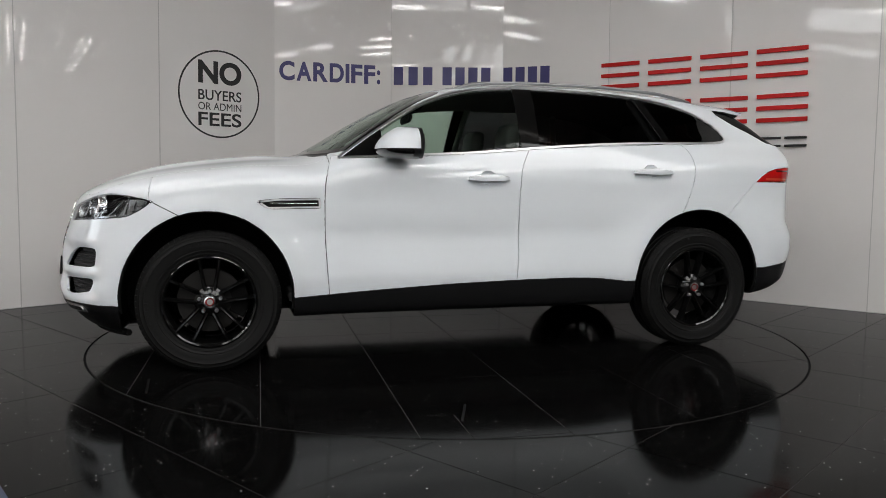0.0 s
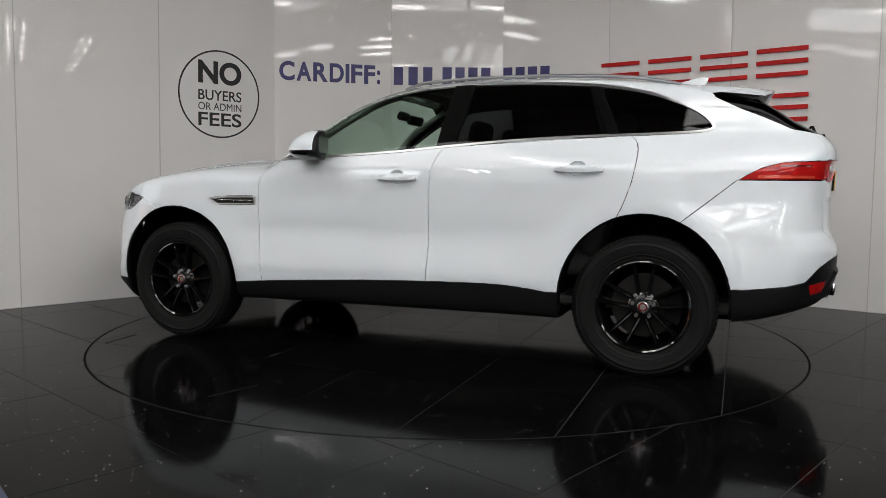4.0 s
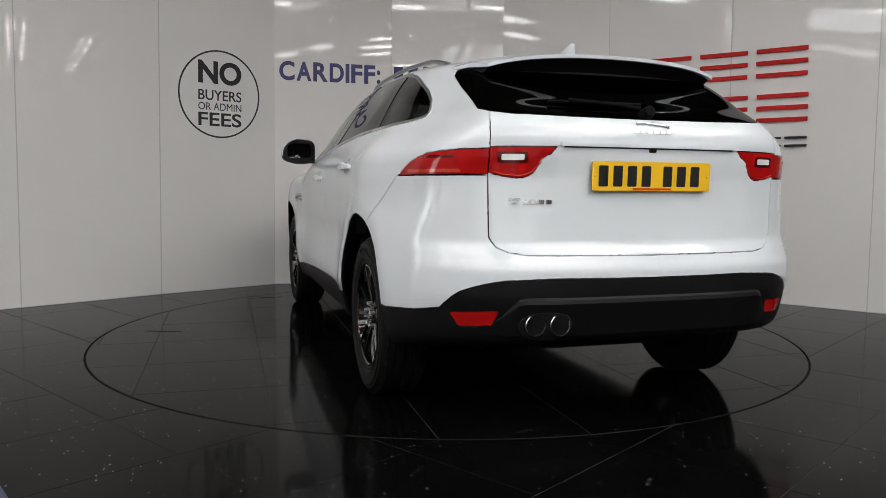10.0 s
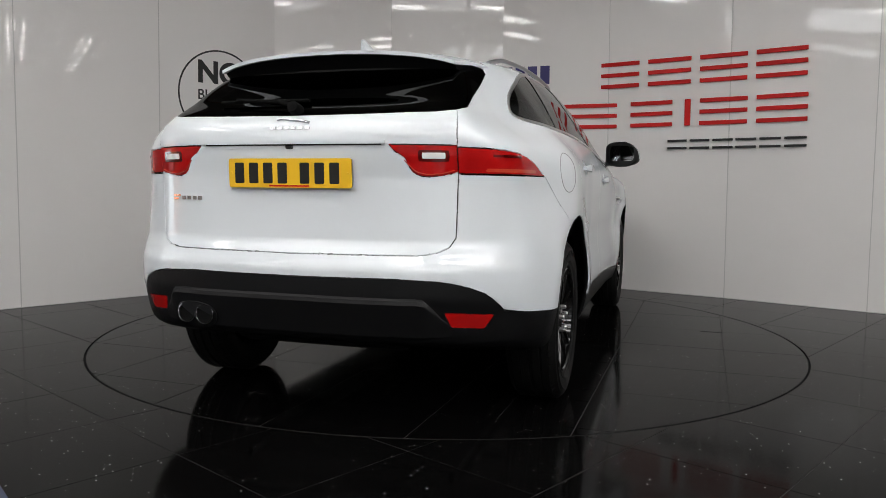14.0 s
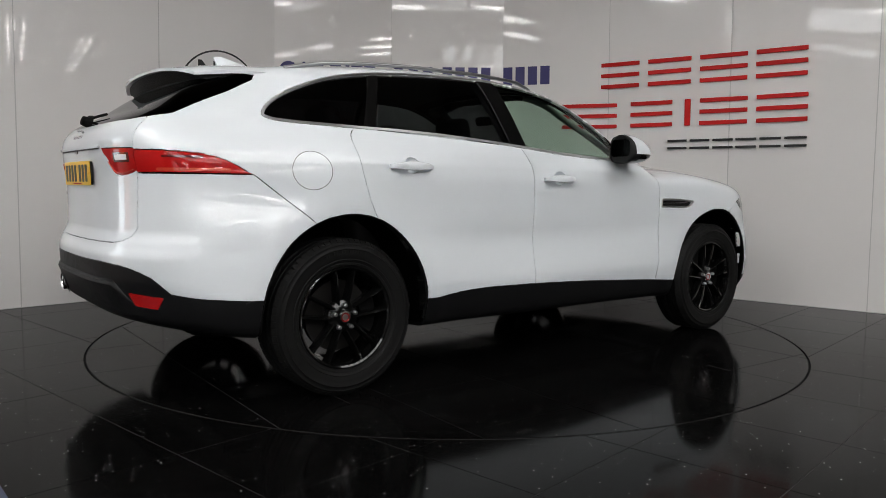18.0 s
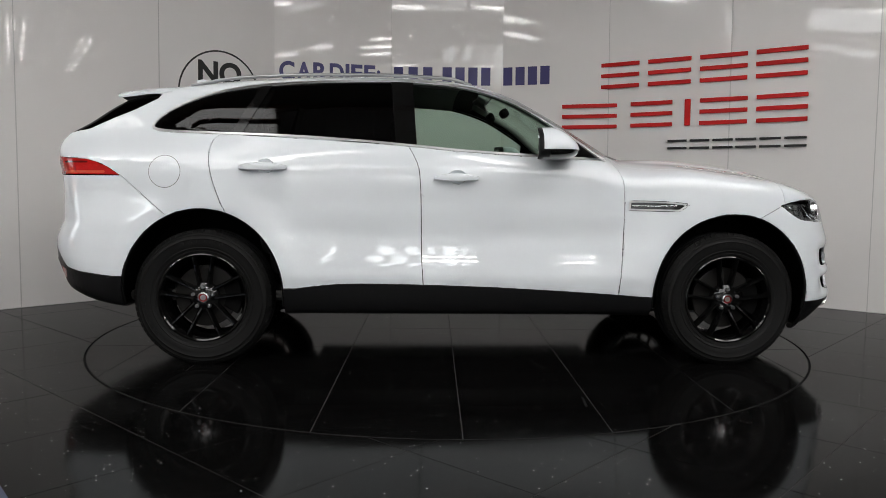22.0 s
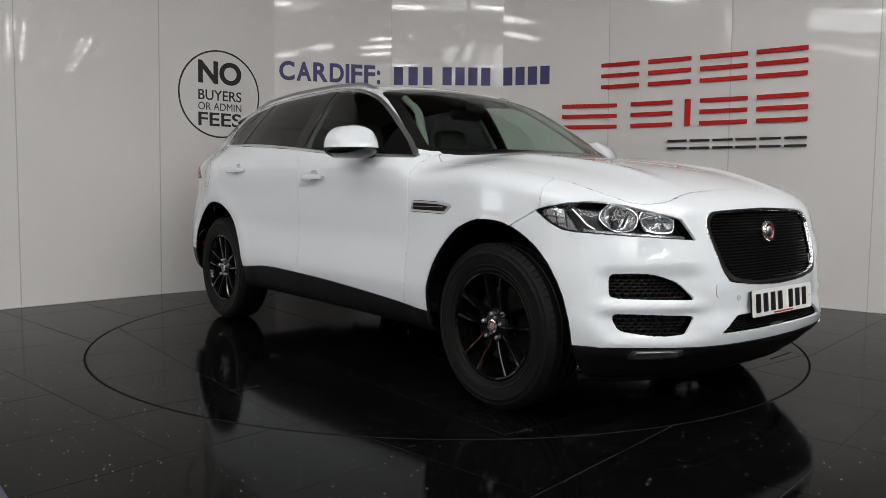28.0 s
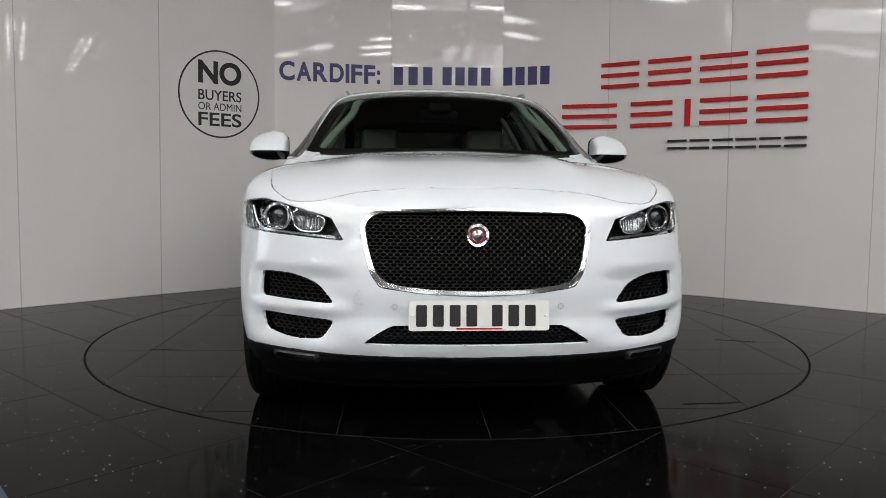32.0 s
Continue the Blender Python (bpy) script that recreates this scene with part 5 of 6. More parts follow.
def plate(name, m, face, parent):
    """A number plate with one plain bar for each character; its face towards +z of m, x to the reader's right."""
    bm = bmesh.new()
    box(bm, 0.514, 0.106, 0.010, m @ pose(0, 0, -0.006), 0.003, 1)
    hold = part(name, bm, PLASTIC, parent, "number plate with plain bars")
    bm = bmesh.new()
    w, h, r = 0.2595, 0.0553, 0.010
    prism(bm, rounded([(-w, -h), (w, -h), (w, h), (-w, h)], r), 0.0, 0.003, m, 0.0008)
    part("plate_face", bm, face, hold)
    x = -0.2125
    for k in range(7):
        bm = bmesh.new()
        prism(bm, rounded([(x - 0.020, -0.0395), (x + 0.020, -0.0395), (x + 0.020, 0.0395), (x - 0.020, 0.0395)], 0.006), 0.003, 0.0038, m)
        part("character_bar", bm, PLATE_K, hold)
        x += 0.0615 if k != 3 else 0.094
    for x in (-0.246, 0.246):
        bm = bmesh.new()
        lathe(bm, [(0.0, 0.006), (0.004, 0.006), (0.0055, 0.004), (0.0055, 0.003)], 12, m @ pose(x, 0, 0))
        part("screw_cap", bm, face, hold)
    bm = bmesh.new()
    box(bm, 0.17, 0.006, 0.0006, m @ pose(-0.0, -0.048, 0.0034))
    part("dealer_bar", bm, RED_SIGN, hold)


def build_headlamps(k):
    emit(k, LAMP, "headlamp_housing", BEZEL, "pair", 0.0, 0.004, -0.06, note="gloss black lamp housing")
    emit(k, "lamp_side", "side_reflector", BRIGHT, "pair", 0.008, 0.012, -0.016, note="ribbed bright reflector")
    emit(k, "lamp_strip", "light_strip", BRIGHT, "pair", 0.002, 0.012, -0.02, note="bright light strip")
    for s in (1, -1):
        # projector
        c = lay([(0.786, 0.868)], -0.040, "x", s)[0]
        m = Matrix.Translation(c.tolist()) @ pose(0, 0, 0, 0, 0, s * 14) @ pose(0, 0, 0, 0, 88, 0)
        bm = bmesh.new()
        lathe(bm, [(0.039, -0.01), (0.041, 0.026), (0.045, 0.030), (0.051, 0.029), (0.053, 0.022), (0.053, -0.01)], 40, m, close=True)
        pr = part("projector_ring", bm, CHROME, CAR, "chrome projector ring", smooth=40)
        bm = bmesh.new()
        lathe(bm, [(0.0, 0.028), (0.014, 0.026), (0.027, 0.018), (0.036, 0.004), (0.038, -0.004)], 32, m)
        part("projector_lens", bm, LENS, pr, smooth=60)
        # lobe beside the projector, the second lamp, each a bright bowl with a chrome edge
        for name, run, rim_r in (("lamp_lobe", [(0.800, 0.914), (0.752, 0.910), (0.722, 0.892), (0.715, 0.862), (0.730, 0.828), (0.752, 0.814), (0.800, 0.814), (0.835, 0.862)], 0.0032),
                                 ("lamp_bowl", [(0.706, 0.872), (0.690, 0.888), (0.645, 0.882), (0.590, 0.862), (0.580, 0.846), (0.596, 0.810), (0.655, 0.806), (0.690, 0.818), (0.706, 0.845)], 0.0035)):
            run = smooth_line(run, 4, closed=True)
            my, mz = sum(p[0] for p in run) / len(run), sum(p[1] for p in run) / len(run)
            bm = bmesh.new()
            rows = []
            for share_of, dep in ((1.0, -0.016), (0.92, -0.030), (0.72, -0.043), (0.4, -0.050), (0.1, -0.052)):
                rows.append([bm.verts.new(p) for p in lay([(my + (y - my) * share_of, mz + (z - mz) * share_of) for y, z in run], dep, "x", s)])
            for a, b in zip(rows, rows[1:]):
                for i in range(len(a)):
                    bm.faces.new((a[i], a[(i + 1) % len(a)], b[(i + 1) % len(a)], b[i]))
            bm.faces.new(rows[-1])
            bmesh.ops.recalc_face_normals(bm, faces=bm.faces)
            bowl = part(name, bm, BRIGHT, CAR, "bright lamp bowl", smooth=60)
            bm = bmesh.new()
            tube(bm, lay(run, -0.014, "x", s).tolist(), rim_r, 6, closed=True)
            part("bowl_rim", bm, CHROME, bowl, "thin chrome rim", smooth=60)
            if name == "lamp_bowl":
                for q in range(7):
                    y = 0.612 + 0.013 * q
                    bm = bmesh.new()
                    tube(bm, lay([(y, 0.818), (y, 0.862)], -0.034, "x", s).tolist(), 0.003, 5)
                    part("bowl_flute", bm, BRIGHT, bowl, smooth=60)
        # slanting bright blade beside the projector, cells of the side reflector
        bm = bmesh.new()
        tube(bm, lay([(0.896, 0.899), (0.884, 0.868), (0.872, 0.838), (0.852, 0.818)], -0.020, "x", s).tolist(), 0.008, 8, flat=0.6)
        part("lamp_blade", bm, CHROME, CAR, "bright slanting blade", smooth=60)
        for q in range(4):
            bm = bmesh.new()
            tube(bm, lay([(1.800 + 0.038 * q, 0.842 - 0.006 * q), (1.778 + 0.040 * q, 0.884 + 0.004 * q)], -0.012, "y", s).tolist(), 0.0022, 5)
            part("reflector_rib", bm, BEZEL, CAR, smooth=60)
        for z in (0.842, 0.866):
            bm = bmesh.new()
            tube(bm, lay([(1.79, z + 0.006), (1.85, z), (1.90, z - 0.006)], -0.012, "y", s).tolist(), 0.0022, 5)
            part("reflector_rib", bm, BEZEL, CAR, smooth=60)


BEZEL = mat("black_lamp_bezel", (0.012, 0.012, 0.013), 0.2, 0.0, 0.05)
LENS = mat("projector_glass", (0.03, 0.035, 0.04), 0.04, 0.3, coat=1.0)


def build_rear():
    plate("rear_number_plate", Matrix.Translation((-2.303, 0.0, 1.024)) @ pose(0, 0, 0, 90, 0, -90) @ pose(0, 0, 0, 2, 0, 0), YELLOW, CAR)
    # camera and lip above the plate
    bm = bmesh.new()
    box(bm, 0.03, 0.034, 0.016, pose(-2.290, 0.0, 1.122), 0.005)
    part("reversing_camera", bm, BLACK_GLOSS, CAR)
    patch("tailgate_lip", "r", -0.385, 0.385, 1.133, 1.146, 0.010, 0.014, WHITE, CAR, 1, 30, 3, 0.02)
    # dark strip stands in for the shadow line under the lip
    patch("lip_shadow_strip", "r", -0.37, 0.37, 1.1275, 1.1325, 0.002, 0.004, PLASTIC, CAR, 1, 30, 2, 0.0)
    # badges, as plain bright shapes
    bm = bmesh.new()
    p = lay(smooth_line([(0.062, 1.224), (0.035, 1.227), (0.0, 1.223), (-0.04, 1.219), (-0.078, 1.212)], 3), 0.003, "r").tolist()
    tube(bm, p, 0.0058, 6)
    part("emblem", bm, BRIGHT, CAR, "slim chrome emblem", smooth=60)
    for q in range(6):
        patch("maker_bar", "r", 0.082 - 0.029 * q - 0.021, 0.082 - 0.029 * q, 1.187, 1.199, 0.003, 0.003, BRIGHT, CAR, 1, 3, 2, 0.0, "chrome lettering bar")
    for y0, y1, z0, z1 in ((0.525, 0.566, 0.930, 0.938), (0.538, 0.566, 0.917, 0.924), (0.494, 0.515, 0.917, 0.932), (0.465, 0.486, 0.917, 0.932), (0.436, 0.457, 0.917, 0.932), (0.408, 0.428, 0.917, 0.932)):
        patch("model_bar", "r", y0, y1, z0, z1, 0.003, 0.003, CHROME, CAR, 1, 3, 2, 0.0, "chrome lettering bar")
    for s in (1, -1):
        patch("reversing_surround", "r", 0.503, 0.612, 1.068, 1.110, 0.0012, 0.002, RED_DARK, CAR, s, 8, 4, 0.2)
        patch("reversing_light", "r", 0.517, 0.598, 1.079, 1.101, 0.0022, 0.003, PLATE_W, CAR, s, 6, 3, 0.15, "clear reversing light")
        patch("lamp_band", "y", -2.155, -1.885, 1.033, 1.046, 0.0014, 0.003, RIB_RED, CAR, s, 16, 2, 0.1, "paler red light band")
        patch("lamp_shade_line", "y", -2.14, -1.99, 1.088, 1.098, 0.0012, 0.002, RED_DARK, CAR, s, 10, 2)
        bm = bmesh.new()
        tube(bm, lay(smooth_line([(0.452, 1.074), (0.474, 1.050), (0.488, 1.036), (0.505, 1.028), (0.535, 1.022), (0.586, 1.026), (0.628, 1.038)], 3), 0.0, "r", s).tolist(), 0.0035, 6, flat=0.6)
        part("lamp_rib", bm, RIB_RED, CAR, "paler red lamp rib", smooth=60)
    # raised middle of the skirt, its ends sloping down
    bm = bmesh.new()
    rows = []
    for y in np.linspace(-0.62, 0.62, 44):
        e = min(1.0, max(0.0, (0.62 - abs(y)) / 0.10))
        e = e * e * (3 - 2 * e)
        top, foot = 0.470 + 0.092 * e, 0.412
        zs = [top + 0.010, top, top - 0.012, (top + foot) / 2, foot + 0.01, foot]
        outs = [-0.006, 0.010 * e, 0.017 * e, 0.013 * e, 0.011 * e, -0.006]
        rows.append([lay([(y, z)], o, "r")[0] for z, o in zip(zs, outs)])
    skin(bm, rows)
    bmesh.ops.recalc_face_normals(bm, faces=bm.faces)
    part("skirt_panel", bm, PLASTIC, CAR, "raised panel of the rear skirt", smooth=30)
    # dark well round the pipes
    patch("pipe_well", "r", 0.325, 0.530, 0.412, 0.518, 0.0185, 0.004, PLASTIC_D, CAR, 1, 16, 8, 0.9)
    # exhaust pipes
    for y in (0.474, 0.380):
        bm = bmesh.new()
        at = pose(lay([(y, 0.464)], 0.030, "r")[0][0] + 0.1035, y, 0.464, 0, -90, 0)
        lathe(bm, [(0.0376, 0.094), (0.0376, 0.1015), (0.039, 0.1035), (0.0408, 0.1015), (0.0408, 0.094)], 40, at, close=True)
        tip = part("exhaust_tip", bm, CHROME, CAR, "round chrome exhaust tip", smooth=40)
        bm = bmesh.new()
        lathe(bm, [(0.0398, 0.0), (0.0398, 0.096)], 28, at)
        part("pipe_body", bm, DARK, tip, smooth=40)
    bm = bmesh.new()
    box(bm, 0.35, 0.8, 0.12, pose(-1.90, 0.0, 0.37), 0.05)
    part("silencer", bm, DARK, CAR, smooth=40)
    # spoiler
    def trail(s):
        """The trailing edge at share s across."""
        return Vector((-1.985 + 0.062 * s ** 4, 0.538 * s, 1.530 - 0.036 * s * s - 0.014 * s ** 6))
    n = 31
    shares = [-1 + 2 * i / (n - 1) for i in range(n)]
    bm = bmesh.new()
    rows = []
    for s in shares:
        root = Vector(lay([(-1.60, 0.592 * s)], 0.0015, "z")[0])
        tip = trail(s)
        th = 0.006 + 0.024 * (1 - abs(s) ** 5)
        rows.append([root, root.lerp(tip, 0.33) + Vector((0, 0, 0.007)), root.lerp(tip, 0.67) + Vector((0, 0, 0.008)), tip, tip + Vector((0.0015, 0, -0.014)), root.lerp(tip, 0.5) + Vector((0, 0, -th)), root + Vector((0, 0, -th))])
    vv = [[bm.verts.new(p) for p in r] for r in rows]
    for a, b in zip(vv, vv[1:]):
        for j in range(7):
            bm.faces.new((a[j], a[(j + 1) % 7], b[(j + 1) % 7], b[j]))
    bm.faces.new(vv[0])
    bm.faces.new(vv[-1][::-1])
    bmesh.ops.recalc_face_normals(bm, faces=bm.faces)
    part("spoiler", bm, WHITE, CAR, smooth=35)
    bm = bmesh.new()
    rows = []
    for s in shares:
        s *= 0.985
        root = Vector(lay([(-1.62, 0.585 * s)], -0.010 - 0.024 * (1 - abs(s) ** 5), "z")[0])
        tip = trail(s) + Vector((0.022, 0, -0.0145))
        glass_at = Vector(lay([(0.565 * s, 1.462 - 0.012 * s * s)], -0.004, "r")[0])
        rows.append([root, root.lerp(tip, 0.5) + Vector((0, 0, -0.002)), tip, tip + Vector((0.02, 0, -0.012)), glass_at.lerp(tip, 0.3) + Vector((0.02, 0, -0.008)), glass_at])
    vv = [[bm.verts.new(p) for p in r] for r in rows]
    for a, b in zip(vv, vv[1:]):
        for j in range(6):
            bm.faces.new((a[j], a[(j + 1) % 6], b[(j + 1) % 6], b[j]))
    bm.faces.new(vv[0])
    bm.faces.new(vv[-1][::-1])
    bmesh.ops.recalc_face_normals(bm, faces=bm.faces)
    part("spoiler_underside", bm, PLASTIC, CAR, "black underside of the spoiler", smooth=35)
    # wiper
    bm = bmesh.new()
    tube(bm, lay([(0.02, 1.268), (0.10, 1.282), (0.30, 1.296)], 0.022, "r").tolist(), 0.009, 6)
    arm = part("rear_wiper", bm, DARK, CAR, "black rear wiper", smooth=60)
    bm = bmesh.new()
    tube(bm, lay([(y, 1.300 - 0.03 * (y - 0.18) ** 2) for y in np.linspace(-0.02, 0.38, 9)], 0.012, "r").tolist(), 0.007, 6)
    part("wiper_blade", bm, DARK, arm)
    bm = bmesh.new()
    lathe(bm, [(0.0, 0.05), (0.022, 0.045), (0.028, 0.0)], 16, Matrix.Translation(lay([(0.0, 1.262)], 0.0, "r")[0].tolist()) @ pose(0, 0, 0, 0, -70, 0))
    part("wiper_hub", bm, DARK, arm, smooth=60)
    # aerial fin
    bm = bmesh.new()
    secs = []
    for t in np.linspace(0, 1, 8):
        x = -1.36 - 0.24 * t
        z0 = lay([(x, 0.0)], -0.004, "z")[0][2]
        peak = 1.660 - z0
        hgt = peak * t ** 0.8 if t < 0.9 else peak * (1 - (t - 0.9) * 2)
        wd = 0.030 * (1 - (1 - t) ** 2 * 0.8) * (1 if t < 0.95 else 0.6)
        secs.append([(x, -wd, z0), (x - 0.02 * t, -wd * 0.3, z0 + hgt * 0.75), (x - 0.03 * t, 0, z0 + hgt), (x - 0.02 * t, wd * 0.3, z0 + hgt * 0.75), (x, wd, z0)])
    vv = [[bm.verts.new(p) for p in s] for s in secs]
    for a, b in zip(vv, vv[1:]):
        for j in range(5):
            bm.faces.new((a[j], a[(j + 1) % 5], b[(j + 1) % 5], b[j]))
    bm.faces.new(vv[0])
    bm.faces.new(vv[-1][::-1])
    bmesh.ops.recalc_face_normals(bm, faces=bm.faces)
    part("aerial_fin", bm, WHITE, CAR, smooth=50)


RIB_RED = mat("pale_red_rib", (0.55, 0.06, 0.03), 0.15, coat=1.0)
PLASTIC_D = mat("deep_black_plastic", (0.008, 0.008, 0.008), 0.35, var=0.2, scale=40)


def build_sides():
    for s in (1, -1):
        # door handles
        for x0, x1, z in ((0.118, -0.122, 1.022), (-0.90, -1.152, 1.070)):
            bm = bmesh.new()
            xs = np.linspace(x0, x1, 13)
            base = lay([(x, z + 0.012 * math.sin((x - x0) / (x1 - x0) * math.pi) * 0.3) for x in xs], 0.0, "y", s)
            nor = np.array([0, s, 0.0])
            secs = []
            for i, (p, x) in enumerate(zip(base, xs)):
                t = i / 12
                lift = 0.021 * min(1, math.sin(math.pi * min(max(t, 0.0), 1.0)) * 2.2) + 0.006
                hh = 0.0215 * (0.30 + 0.70 * math.sin(math.pi * (0.04 + 0.92 * t)) ** 0.8)
                secs.append([(p[0], p[1] + s * (lift + dy), p[2] + dz * hh) for dy, dz in ((-0.012, -0.85), (0.001, -1), (0.009, -0.8), (0.011, 0.0), (0.009, 0.75), (0.001, 1), (-0.012, 0.85))])
            vv = [[bm.verts.new(p) for p in q] for q in secs]
            for a, b in zip(vv, vv[1:]):
                for j in range(7):
                    bm.faces.new((a[j], a[(j + 1) % 7], b[(j + 1) % 7], b[j]))
            bm.faces.new(vv[0])
            bm.faces.new(vv[-1][::-1])
            bmesh.ops.recalc_face_normals(bm, faces=bm.faces)
            part("door_handle", bm, WHITE, CAR, "white pull handle", smooth=50)
            # hollow behind the handle
            cx, cz = (x0 + x1) / 2 + 0.006, z + 0.006
            bm = bmesh.new()
            rings = []
            for q in range(7):
                r = q / 6
                pts = [(cx + 0.0475 * r * math.cos(a), cz + 0.038 * r * math.sin(a)) for a in np.linspace(0, 2 * math.pi, 29)[:-1]]
                rings.append([bm.verts.new(p) for p in lay(pts, -0.003 - 0.022 * (1 - r * r), "y", s)])
            for a, b in zip(rings, rings[1:]):
                for i in range(28):
                    bm.faces.new((a[i], a[(i + 1) % 28], b[(i + 1) % 28], b[i]))
            bmesh.ops.remove_doubles(bm, verts=bm.verts[:], dist=1e-5)
            bmesh.ops.recalc_face_normals(bm, faces=bm.faces)
            part("handle_cup", bm, WHITE, CAR, smooth=60)
        # crease-like chrome fins in the vent
        for dz in (0.004,):
            bm = bmesh.new()
            tube(bm, lay([(0.955, 0.876 + dz), (1.08, 0.876 + dz), (1.20, 0.878 + dz)], -0.002, "y", s).tolist(), 0.0035, 6)
            part("vent_fin", bm, CHROME, CAR, smooth=60)
        # roof rail
        bm = bmesh.new()
        xs = np.linspace(0.10, -1.50, 31)
        pts = []
        for i, x in enumerate(xs):
            t = i / 30
            lift = 0.022 * min(1.0, min(t * 14, (1 - t) * 7)) + 0.001
            y = 0.592 - 0.05 * max(0, t - 0.4) ** 1.3 - 0.03 * max(0, 0.12 - t) * 6
            p = lay([(x, y)], 0.0, "z")[0]
            pts.append((p[0], s * p[1], p[2] + lift))
        tube(bm, pts, 0.0115, 8, flat=0.9)
        part("roof_rail", bm, RAIL, CAR, "satin grey roof rail", smooth=60)
        # mirror
        mirror(s)
    # filler flap, on the car's right alone
    c = lay([(-1.545, 1.043)], 0.0, "y", -1)[0]
    ring = [(-1.545 + 0.088 * math.cos(a), 1.043 + 0.085 * math.sin(a)) for a in np.linspace(0, 2 * math.pi, 49)[:-1]]
    bm = bmesh.new()
    tube(bm, lay(ring, -0.0006, "y", -1).tolist(), 0.0015, 6, closed=True)
    part("filler_flap_gap", bm, PLASTIC, CAR, "round filler flap outline")


RAIL = mat("satin_grey_rail", (0.34, 0.34, 0.35), 0.3, 0.9, 0.05)


def mirror(s):
    """A door mirror: widest at the joint of cap and base, its top falling to the front and to the outer end."""
    def blob(name, z_lo, z_hi, material, parent, x_lo, x_hi, note="", scale=1.0):
        bm = bmesh.new()
        rows = []
        for j in range(17):
            z = z_lo + (z_hi - z_lo) * j / 16
            d = min(0.999, (z - 1.172) / 0.119) if z > 1.172 else min(0.985, (1.172 - z) / 0.054)
            if z > 1.172:
                ahead, outer, inner = (1 - d ** 1.7) ** 0.75, (1 - d ** 2.4) ** 0.62, (1 - d ** 7) ** 0.4
            else:
                ahead = outer = (1 - d ** 2.2) ** 0.6
                inner = (1 - d ** 4) ** 0.5
            ring = []
            for i in range(36):
                a = 2 * math.pi * i / 36
                ca, sa = math.cos(a), math.sin(a)
                ex = abs(ca) ** 0.62 * (1 if ca > 0 else -1)
                ey = abs(sa) ** 0.62 * (1 if sa > 0 else -1)
                x = 0.505 + (0.138 * ahead if ca > 0 else 0.085) * ex * scale - 0.030 * ey
                y = 1.020 + 0.116 * scale * (outer if sa > 0 else inner) * ey
                ring.append((min(max(x, x_lo - 0.02 * ey), x_hi), s * y, z))
            rows.append([bm.verts.new(p) for p in ring])
        for a, b in zip(rows, rows[1:]):
            for i in range(36):
                bm.faces.new((a[i], a[(i + 1) % 36], b[(i + 1) % 36], b[i]))
        bm.faces.new(rows[0])
        bm.faces.new(rows[-1][::-1])
        bmesh.ops.remove_doubles(bm, verts=bm.verts[:], dist=1e-5)
        bmesh.ops.recalc_face_normals(bm, faces=bm.faces)
        return part(name, bm, material, parent, note, smooth=50)
    cap = blob("door_mirror", 1.174, 1.290, WHITE, CAR, 0.456, 1.0, "white-capped door mirror")
    blob("mirror_base", 1.120, 1.172, BLACK_GLOSS, cap, 0.456, 1.0, "gloss black lower shell", 0.97)
    blob("mirror_surround", 1.124, 1.287, PLASTIC, cap, 0.428, 0.470, "black rim behind the cap", 0.985)
    bm = bmesh.new()
    tube(bm, [(0.53, s * 0.93, 1.145), (0.545, s * 0.88, 1.135), (0.56, s * 0.84, 1.145)], 0.032, 8, flat=0.55)
    part("mirror_arm", bm, BLACK_GLOSS, cap, smooth=60)
    bm = bmesh.new()
    prism(bm, rounded([(-0.082, -0.050), (0.082, -0.050), (0.082, 0.050), (-0.082, 0.050)], 0.03), 0.0, 0.004, Matrix.Translation((0.4285, s * 1.02, 1.21)) @ pose(0, 0, 0, 0, 0, s * 10) @ pose(0, 0, 0, 90, 0, -90))
    part("mirror_glass", bm, MIRROR, cap, "mirror glass")


MIRROR = mat("mirror_silver", (0.3, 0.31, 0.32), 0.02, 1.0, 0.0)


def seat(name, m, wide, label, material):
    st = empty(name, m, CAR)
    st["label"] = label
    bm = bmesh.new()
    box(bm, 0.50, wide, 0.16, pose(0.05, 0, 0.42, 0, -6, 0), 0.05, 3)
    part("seat_cushion", bm, material, st, smooth=50)
    bm = bmesh.new()
    box(bm, 0.15, wide - 0.02, 0.62, pose(-0.24, 0, 0.74, 0, -14, 0), 0.055, 3)
    part("seat_back", bm, material, st, smooth=50)
    heads = (0.0,) if wide < 0.8 else (-0.40, 0.40)
    for y in heads:
        bm = bmesh.new()
        box(bm, 0.10, 0.26, 0.18, pose(-0.335, y, 1.165, 0, -10, 0), 0.045, 3)
        part("headrest", bm, material, st, smooth=50)
        for dy in (-0.05, 0.05):
            bm = bmesh.new()
            tube(bm, [(-0.31, y + dy, 1.02), (-0.33, y + dy, 1.12)], 0.007, 6)
            part("headrest_post", bm, SATIN, st)


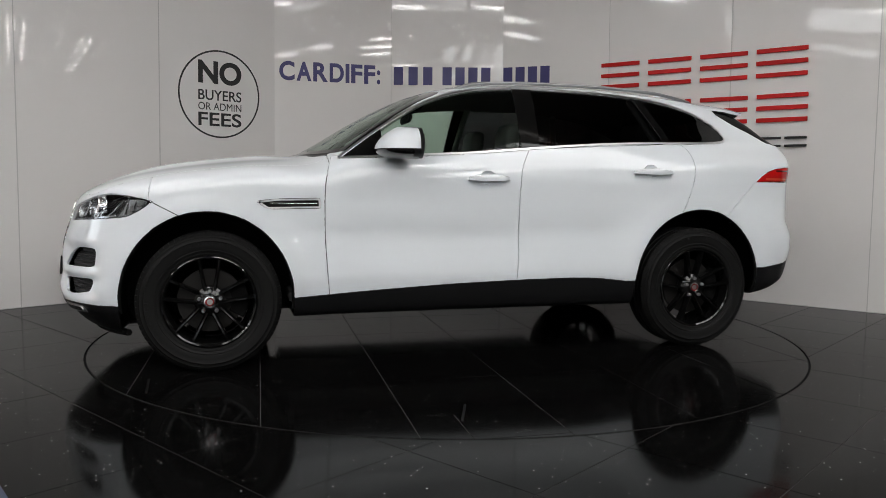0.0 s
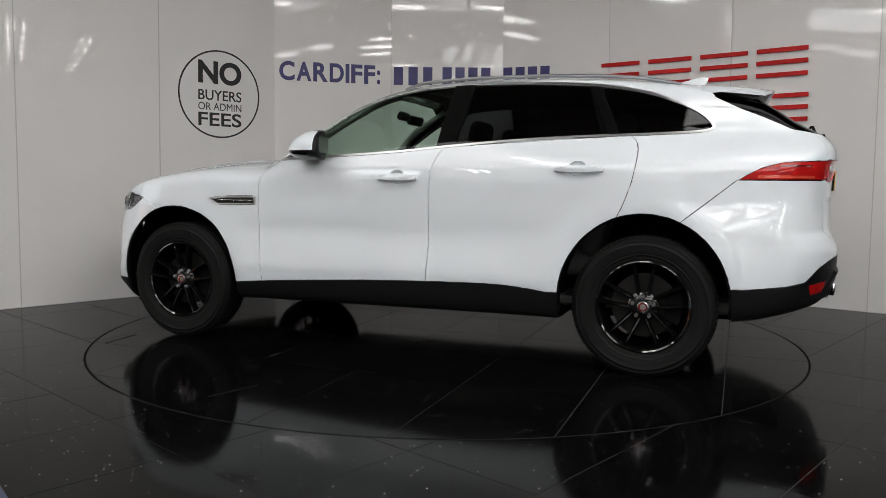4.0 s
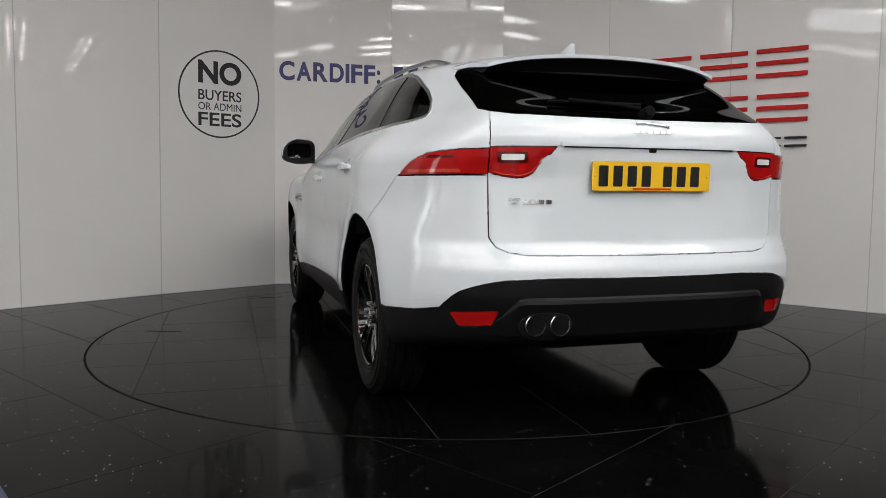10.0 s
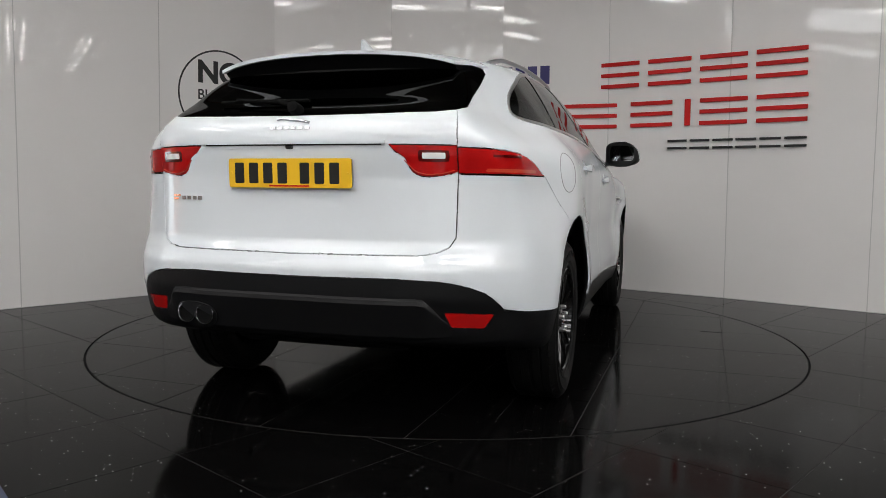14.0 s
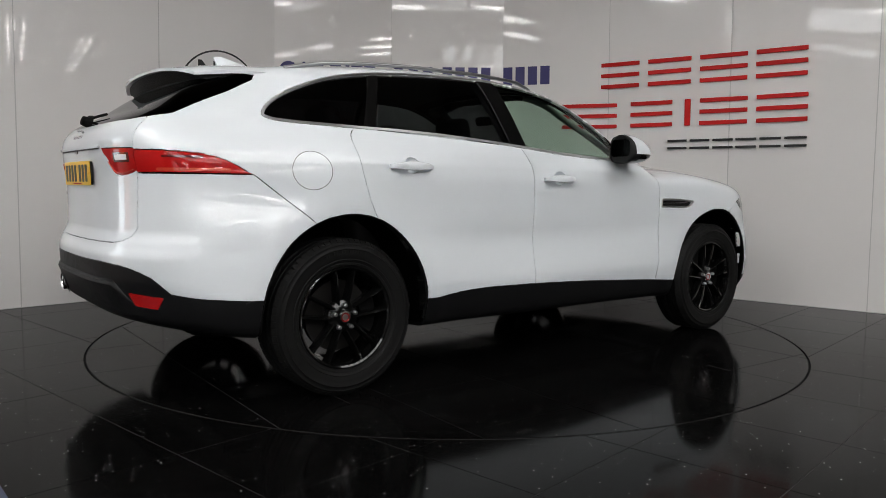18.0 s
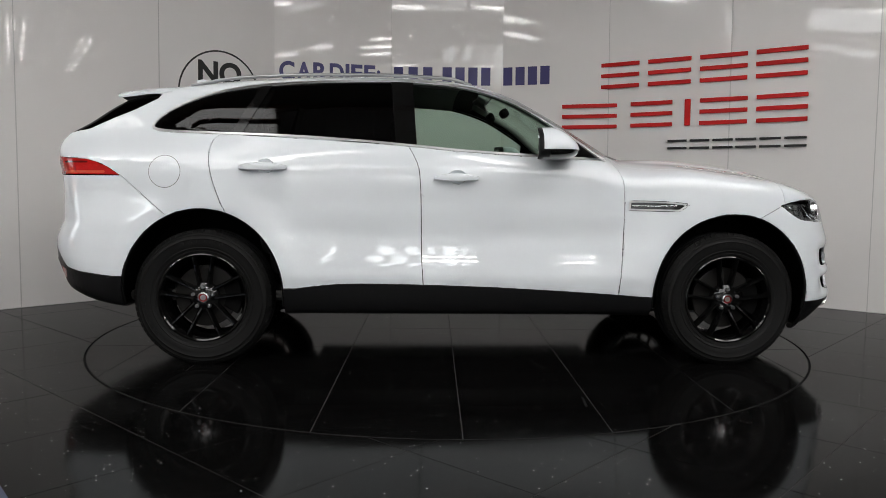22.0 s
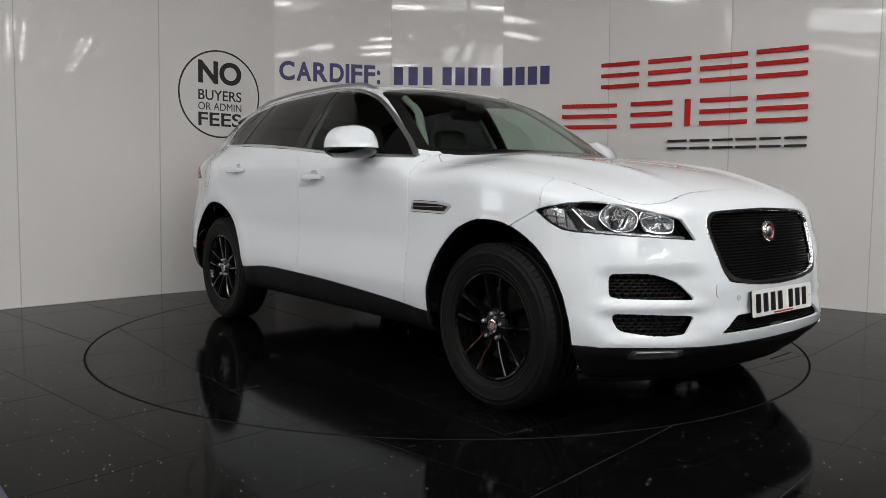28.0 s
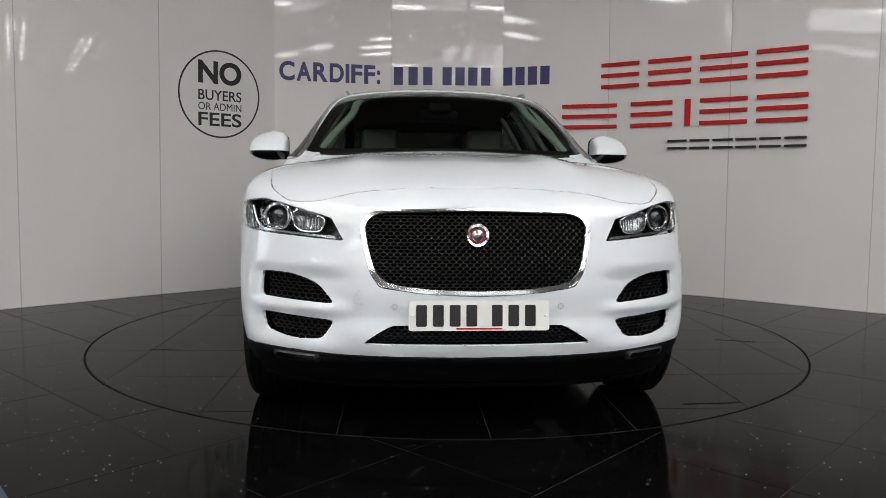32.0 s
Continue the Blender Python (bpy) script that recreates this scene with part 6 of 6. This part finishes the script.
def build_cabin():
    bm = bmesh.new()
    box(bm, 2.9, 1.56, 0.06, pose(-0.35, 0, 0.36), 0.02)
    part("cabin_floor", bm, TRIM, CAR)
    for y in (0.37, -0.37):
        seat("front_seat", pose(0.02, y, 0.12), 0.52, "dark leather front seat", LEATHER)
    seat("rear_seat", pose(-0.86, 0, 0.14), 1.28, "dark leather rear bench", LEATHER)
    # dashboard
    bm = bmesh.new()
    rows = []
    for y in np.linspace(-0.72, 0.72, 15):
        rows.append([(0.98, y, 1.10), (0.80, y, 1.125 - 0.03 * (y / 0.7) ** 2), (0.62, y, 1.105), (0.56, y, 1.05), (0.60, y, 0.88), (0.66, y, 0.62), (0.98, y, 0.60)])
    vv = [[bm.verts.new(p) for p in r] for r in rows]
    for a, b in zip(vv, vv[1:]):
        for j in range(7):
            bm.faces.new((a[j], a[(j + 1) % 7], b[(j + 1) % 7], b[j]))
    bm.faces.new(vv[0])
    bm.faces.new(vv[-1][::-1])
    bmesh.ops.recalc_face_normals(bm, faces=bm.faces)
    part("dashboard", bm, TRIM, CAR, smooth=40)
    bm = bmesh.new()
    box(bm, 0.12, 0.34, 0.07, pose(0.66, -0.37, 1.125), 0.03, 3)
    part("instrument_hood", bm, TRIM, CAR, smooth=40)
    # steering wheel
    m = pose(0.42, -0.37, 1.0) @ pose(0, 0, 0, 0, -68, 0)
    bm = bmesh.new()
    tube(bm, [m @ Vector((0.18 * math.cos(a), 0.18 * math.sin(a), 0)) for a in np.linspace(0, 2 * math.pi, 37)[:-1]], 0.016, 8, closed=True)
    sw = part("steering_wheel", bm, LEATHER, CAR, smooth=60)
    bm = bmesh.new()
    box(bm, 0.15, 0.13, 0.04, m, 0.02)
    box(bm, 0.04, 0.34, 0.02, m, 0.008)
    part("steering_boss", bm, TRIM, sw, smooth=40)
    # tunnel, lining, inner door panels, pillars, shelf
    bm = bmesh.new()
    box(bm, 1.2, 0.26, 0.36, pose(0.2, 0, 0.56), 0.05)
    part("centre_console", bm, TRIM, CAR, smooth=40)
    bm = bmesh.new()
    skin(bm, [[Vector(p) + Vector((0, 0, -0.035)) for p in lay([(x, y) for y in np.linspace(-0.60, 0.60, 13)], 0.0, "z")] for x in np.linspace(0.05, -1.62, 18)])
    bmesh.ops.solidify(bm, geom=bm.faces[:], thickness=0.01)
    part("headlining", bm, TRIM_L, CAR, smooth=60)
    for s in (1, -1):
        bm = bmesh.new()
        skin(bm, [[Vector((p[0], p[1] - s * 0.075, p[2])) for p in lay([(x, z) for x in np.linspace(0.82, -0.88, 20)], 0.0, "y", s)] for z in np.linspace(0.42, 1.12, 8)])
        bmesh.ops.solidify(bm, geom=bm.faces[:], thickness=0.01)
        part("door_card", bm, TRIM, CAR, smooth=60)
        for pts in ([(0.80, 1.16), (0.50, 1.40), (0.22, 1.545)], [(-0.26, 1.16), (-0.31, 1.56)], [(-1.13, 1.22), (-1.02, 1.53)]):
            bm = bmesh.new()
            tube(bm, [(p[0] - 0.02, p[1] - s * 0.06, p[2] - 0.01) for p in lay(smooth_line(pts, 5), 0.0, "y", s)], 0.024, 8, flat=0.8)
            part("pillar_lining", bm, TRIM_L, CAR, smooth=60)
    bm = bmesh.new()
    box(bm, 0.62, 1.2, 0.03, pose(-1.62, 0, 1.14), 0.01)
    part("parcel_shelf", bm, TRIM, CAR)
    bm = bmesh.new()
    box(bm, 0.035, 0.24, 0.065, pose(0.27, 0, 1.42, 0, -20, 0), 0.02)
    part("cabin_mirror", bm, DARK, CAR, smooth=40)
    bm = bmesh.new()
    box(bm, 0.05, 0.14, 0.06, pose(0.36, 0, 1.455, 0, -30, 0), 0.02)
    part("sensor_pod", bm, DARK, CAR, smooth=40)


def build_liner(k):
    """Dark inner shell behind the painted panels."""
    emit(k, ("shell", "front_door", "rear_door", "front_wing", "bonnet", "tailgate", "rear_bumper", "front_bumper", "sill", "rear_skirt", "front_skirt", "window_trim"), "inner_shell", DARK, "middle", 0.0, 0.001, -0.013, note="dark inner shell")


build_liner(BODY)
build_front()
build_headlamps(BODY)
build_rear()
build_sides()
build_cabin()


def motions():
    rows_disc, rows_car = [], []
    for i in range(17):
        t = 2.0 * i
        a = radians(START + SPIN * t)
        rows_disc.append((t, pose(0, 0, 0, 0, 0, SPIN * t)))
        rows_car.append((t, pose(-CAR_Y * math.sin(a), CAR_Y * math.cos(a), 0, 0, 0, START + SPIN * t)))
    walk(TURNTABLE, rows_disc)
    walk(CAR, rows_car)


motions()
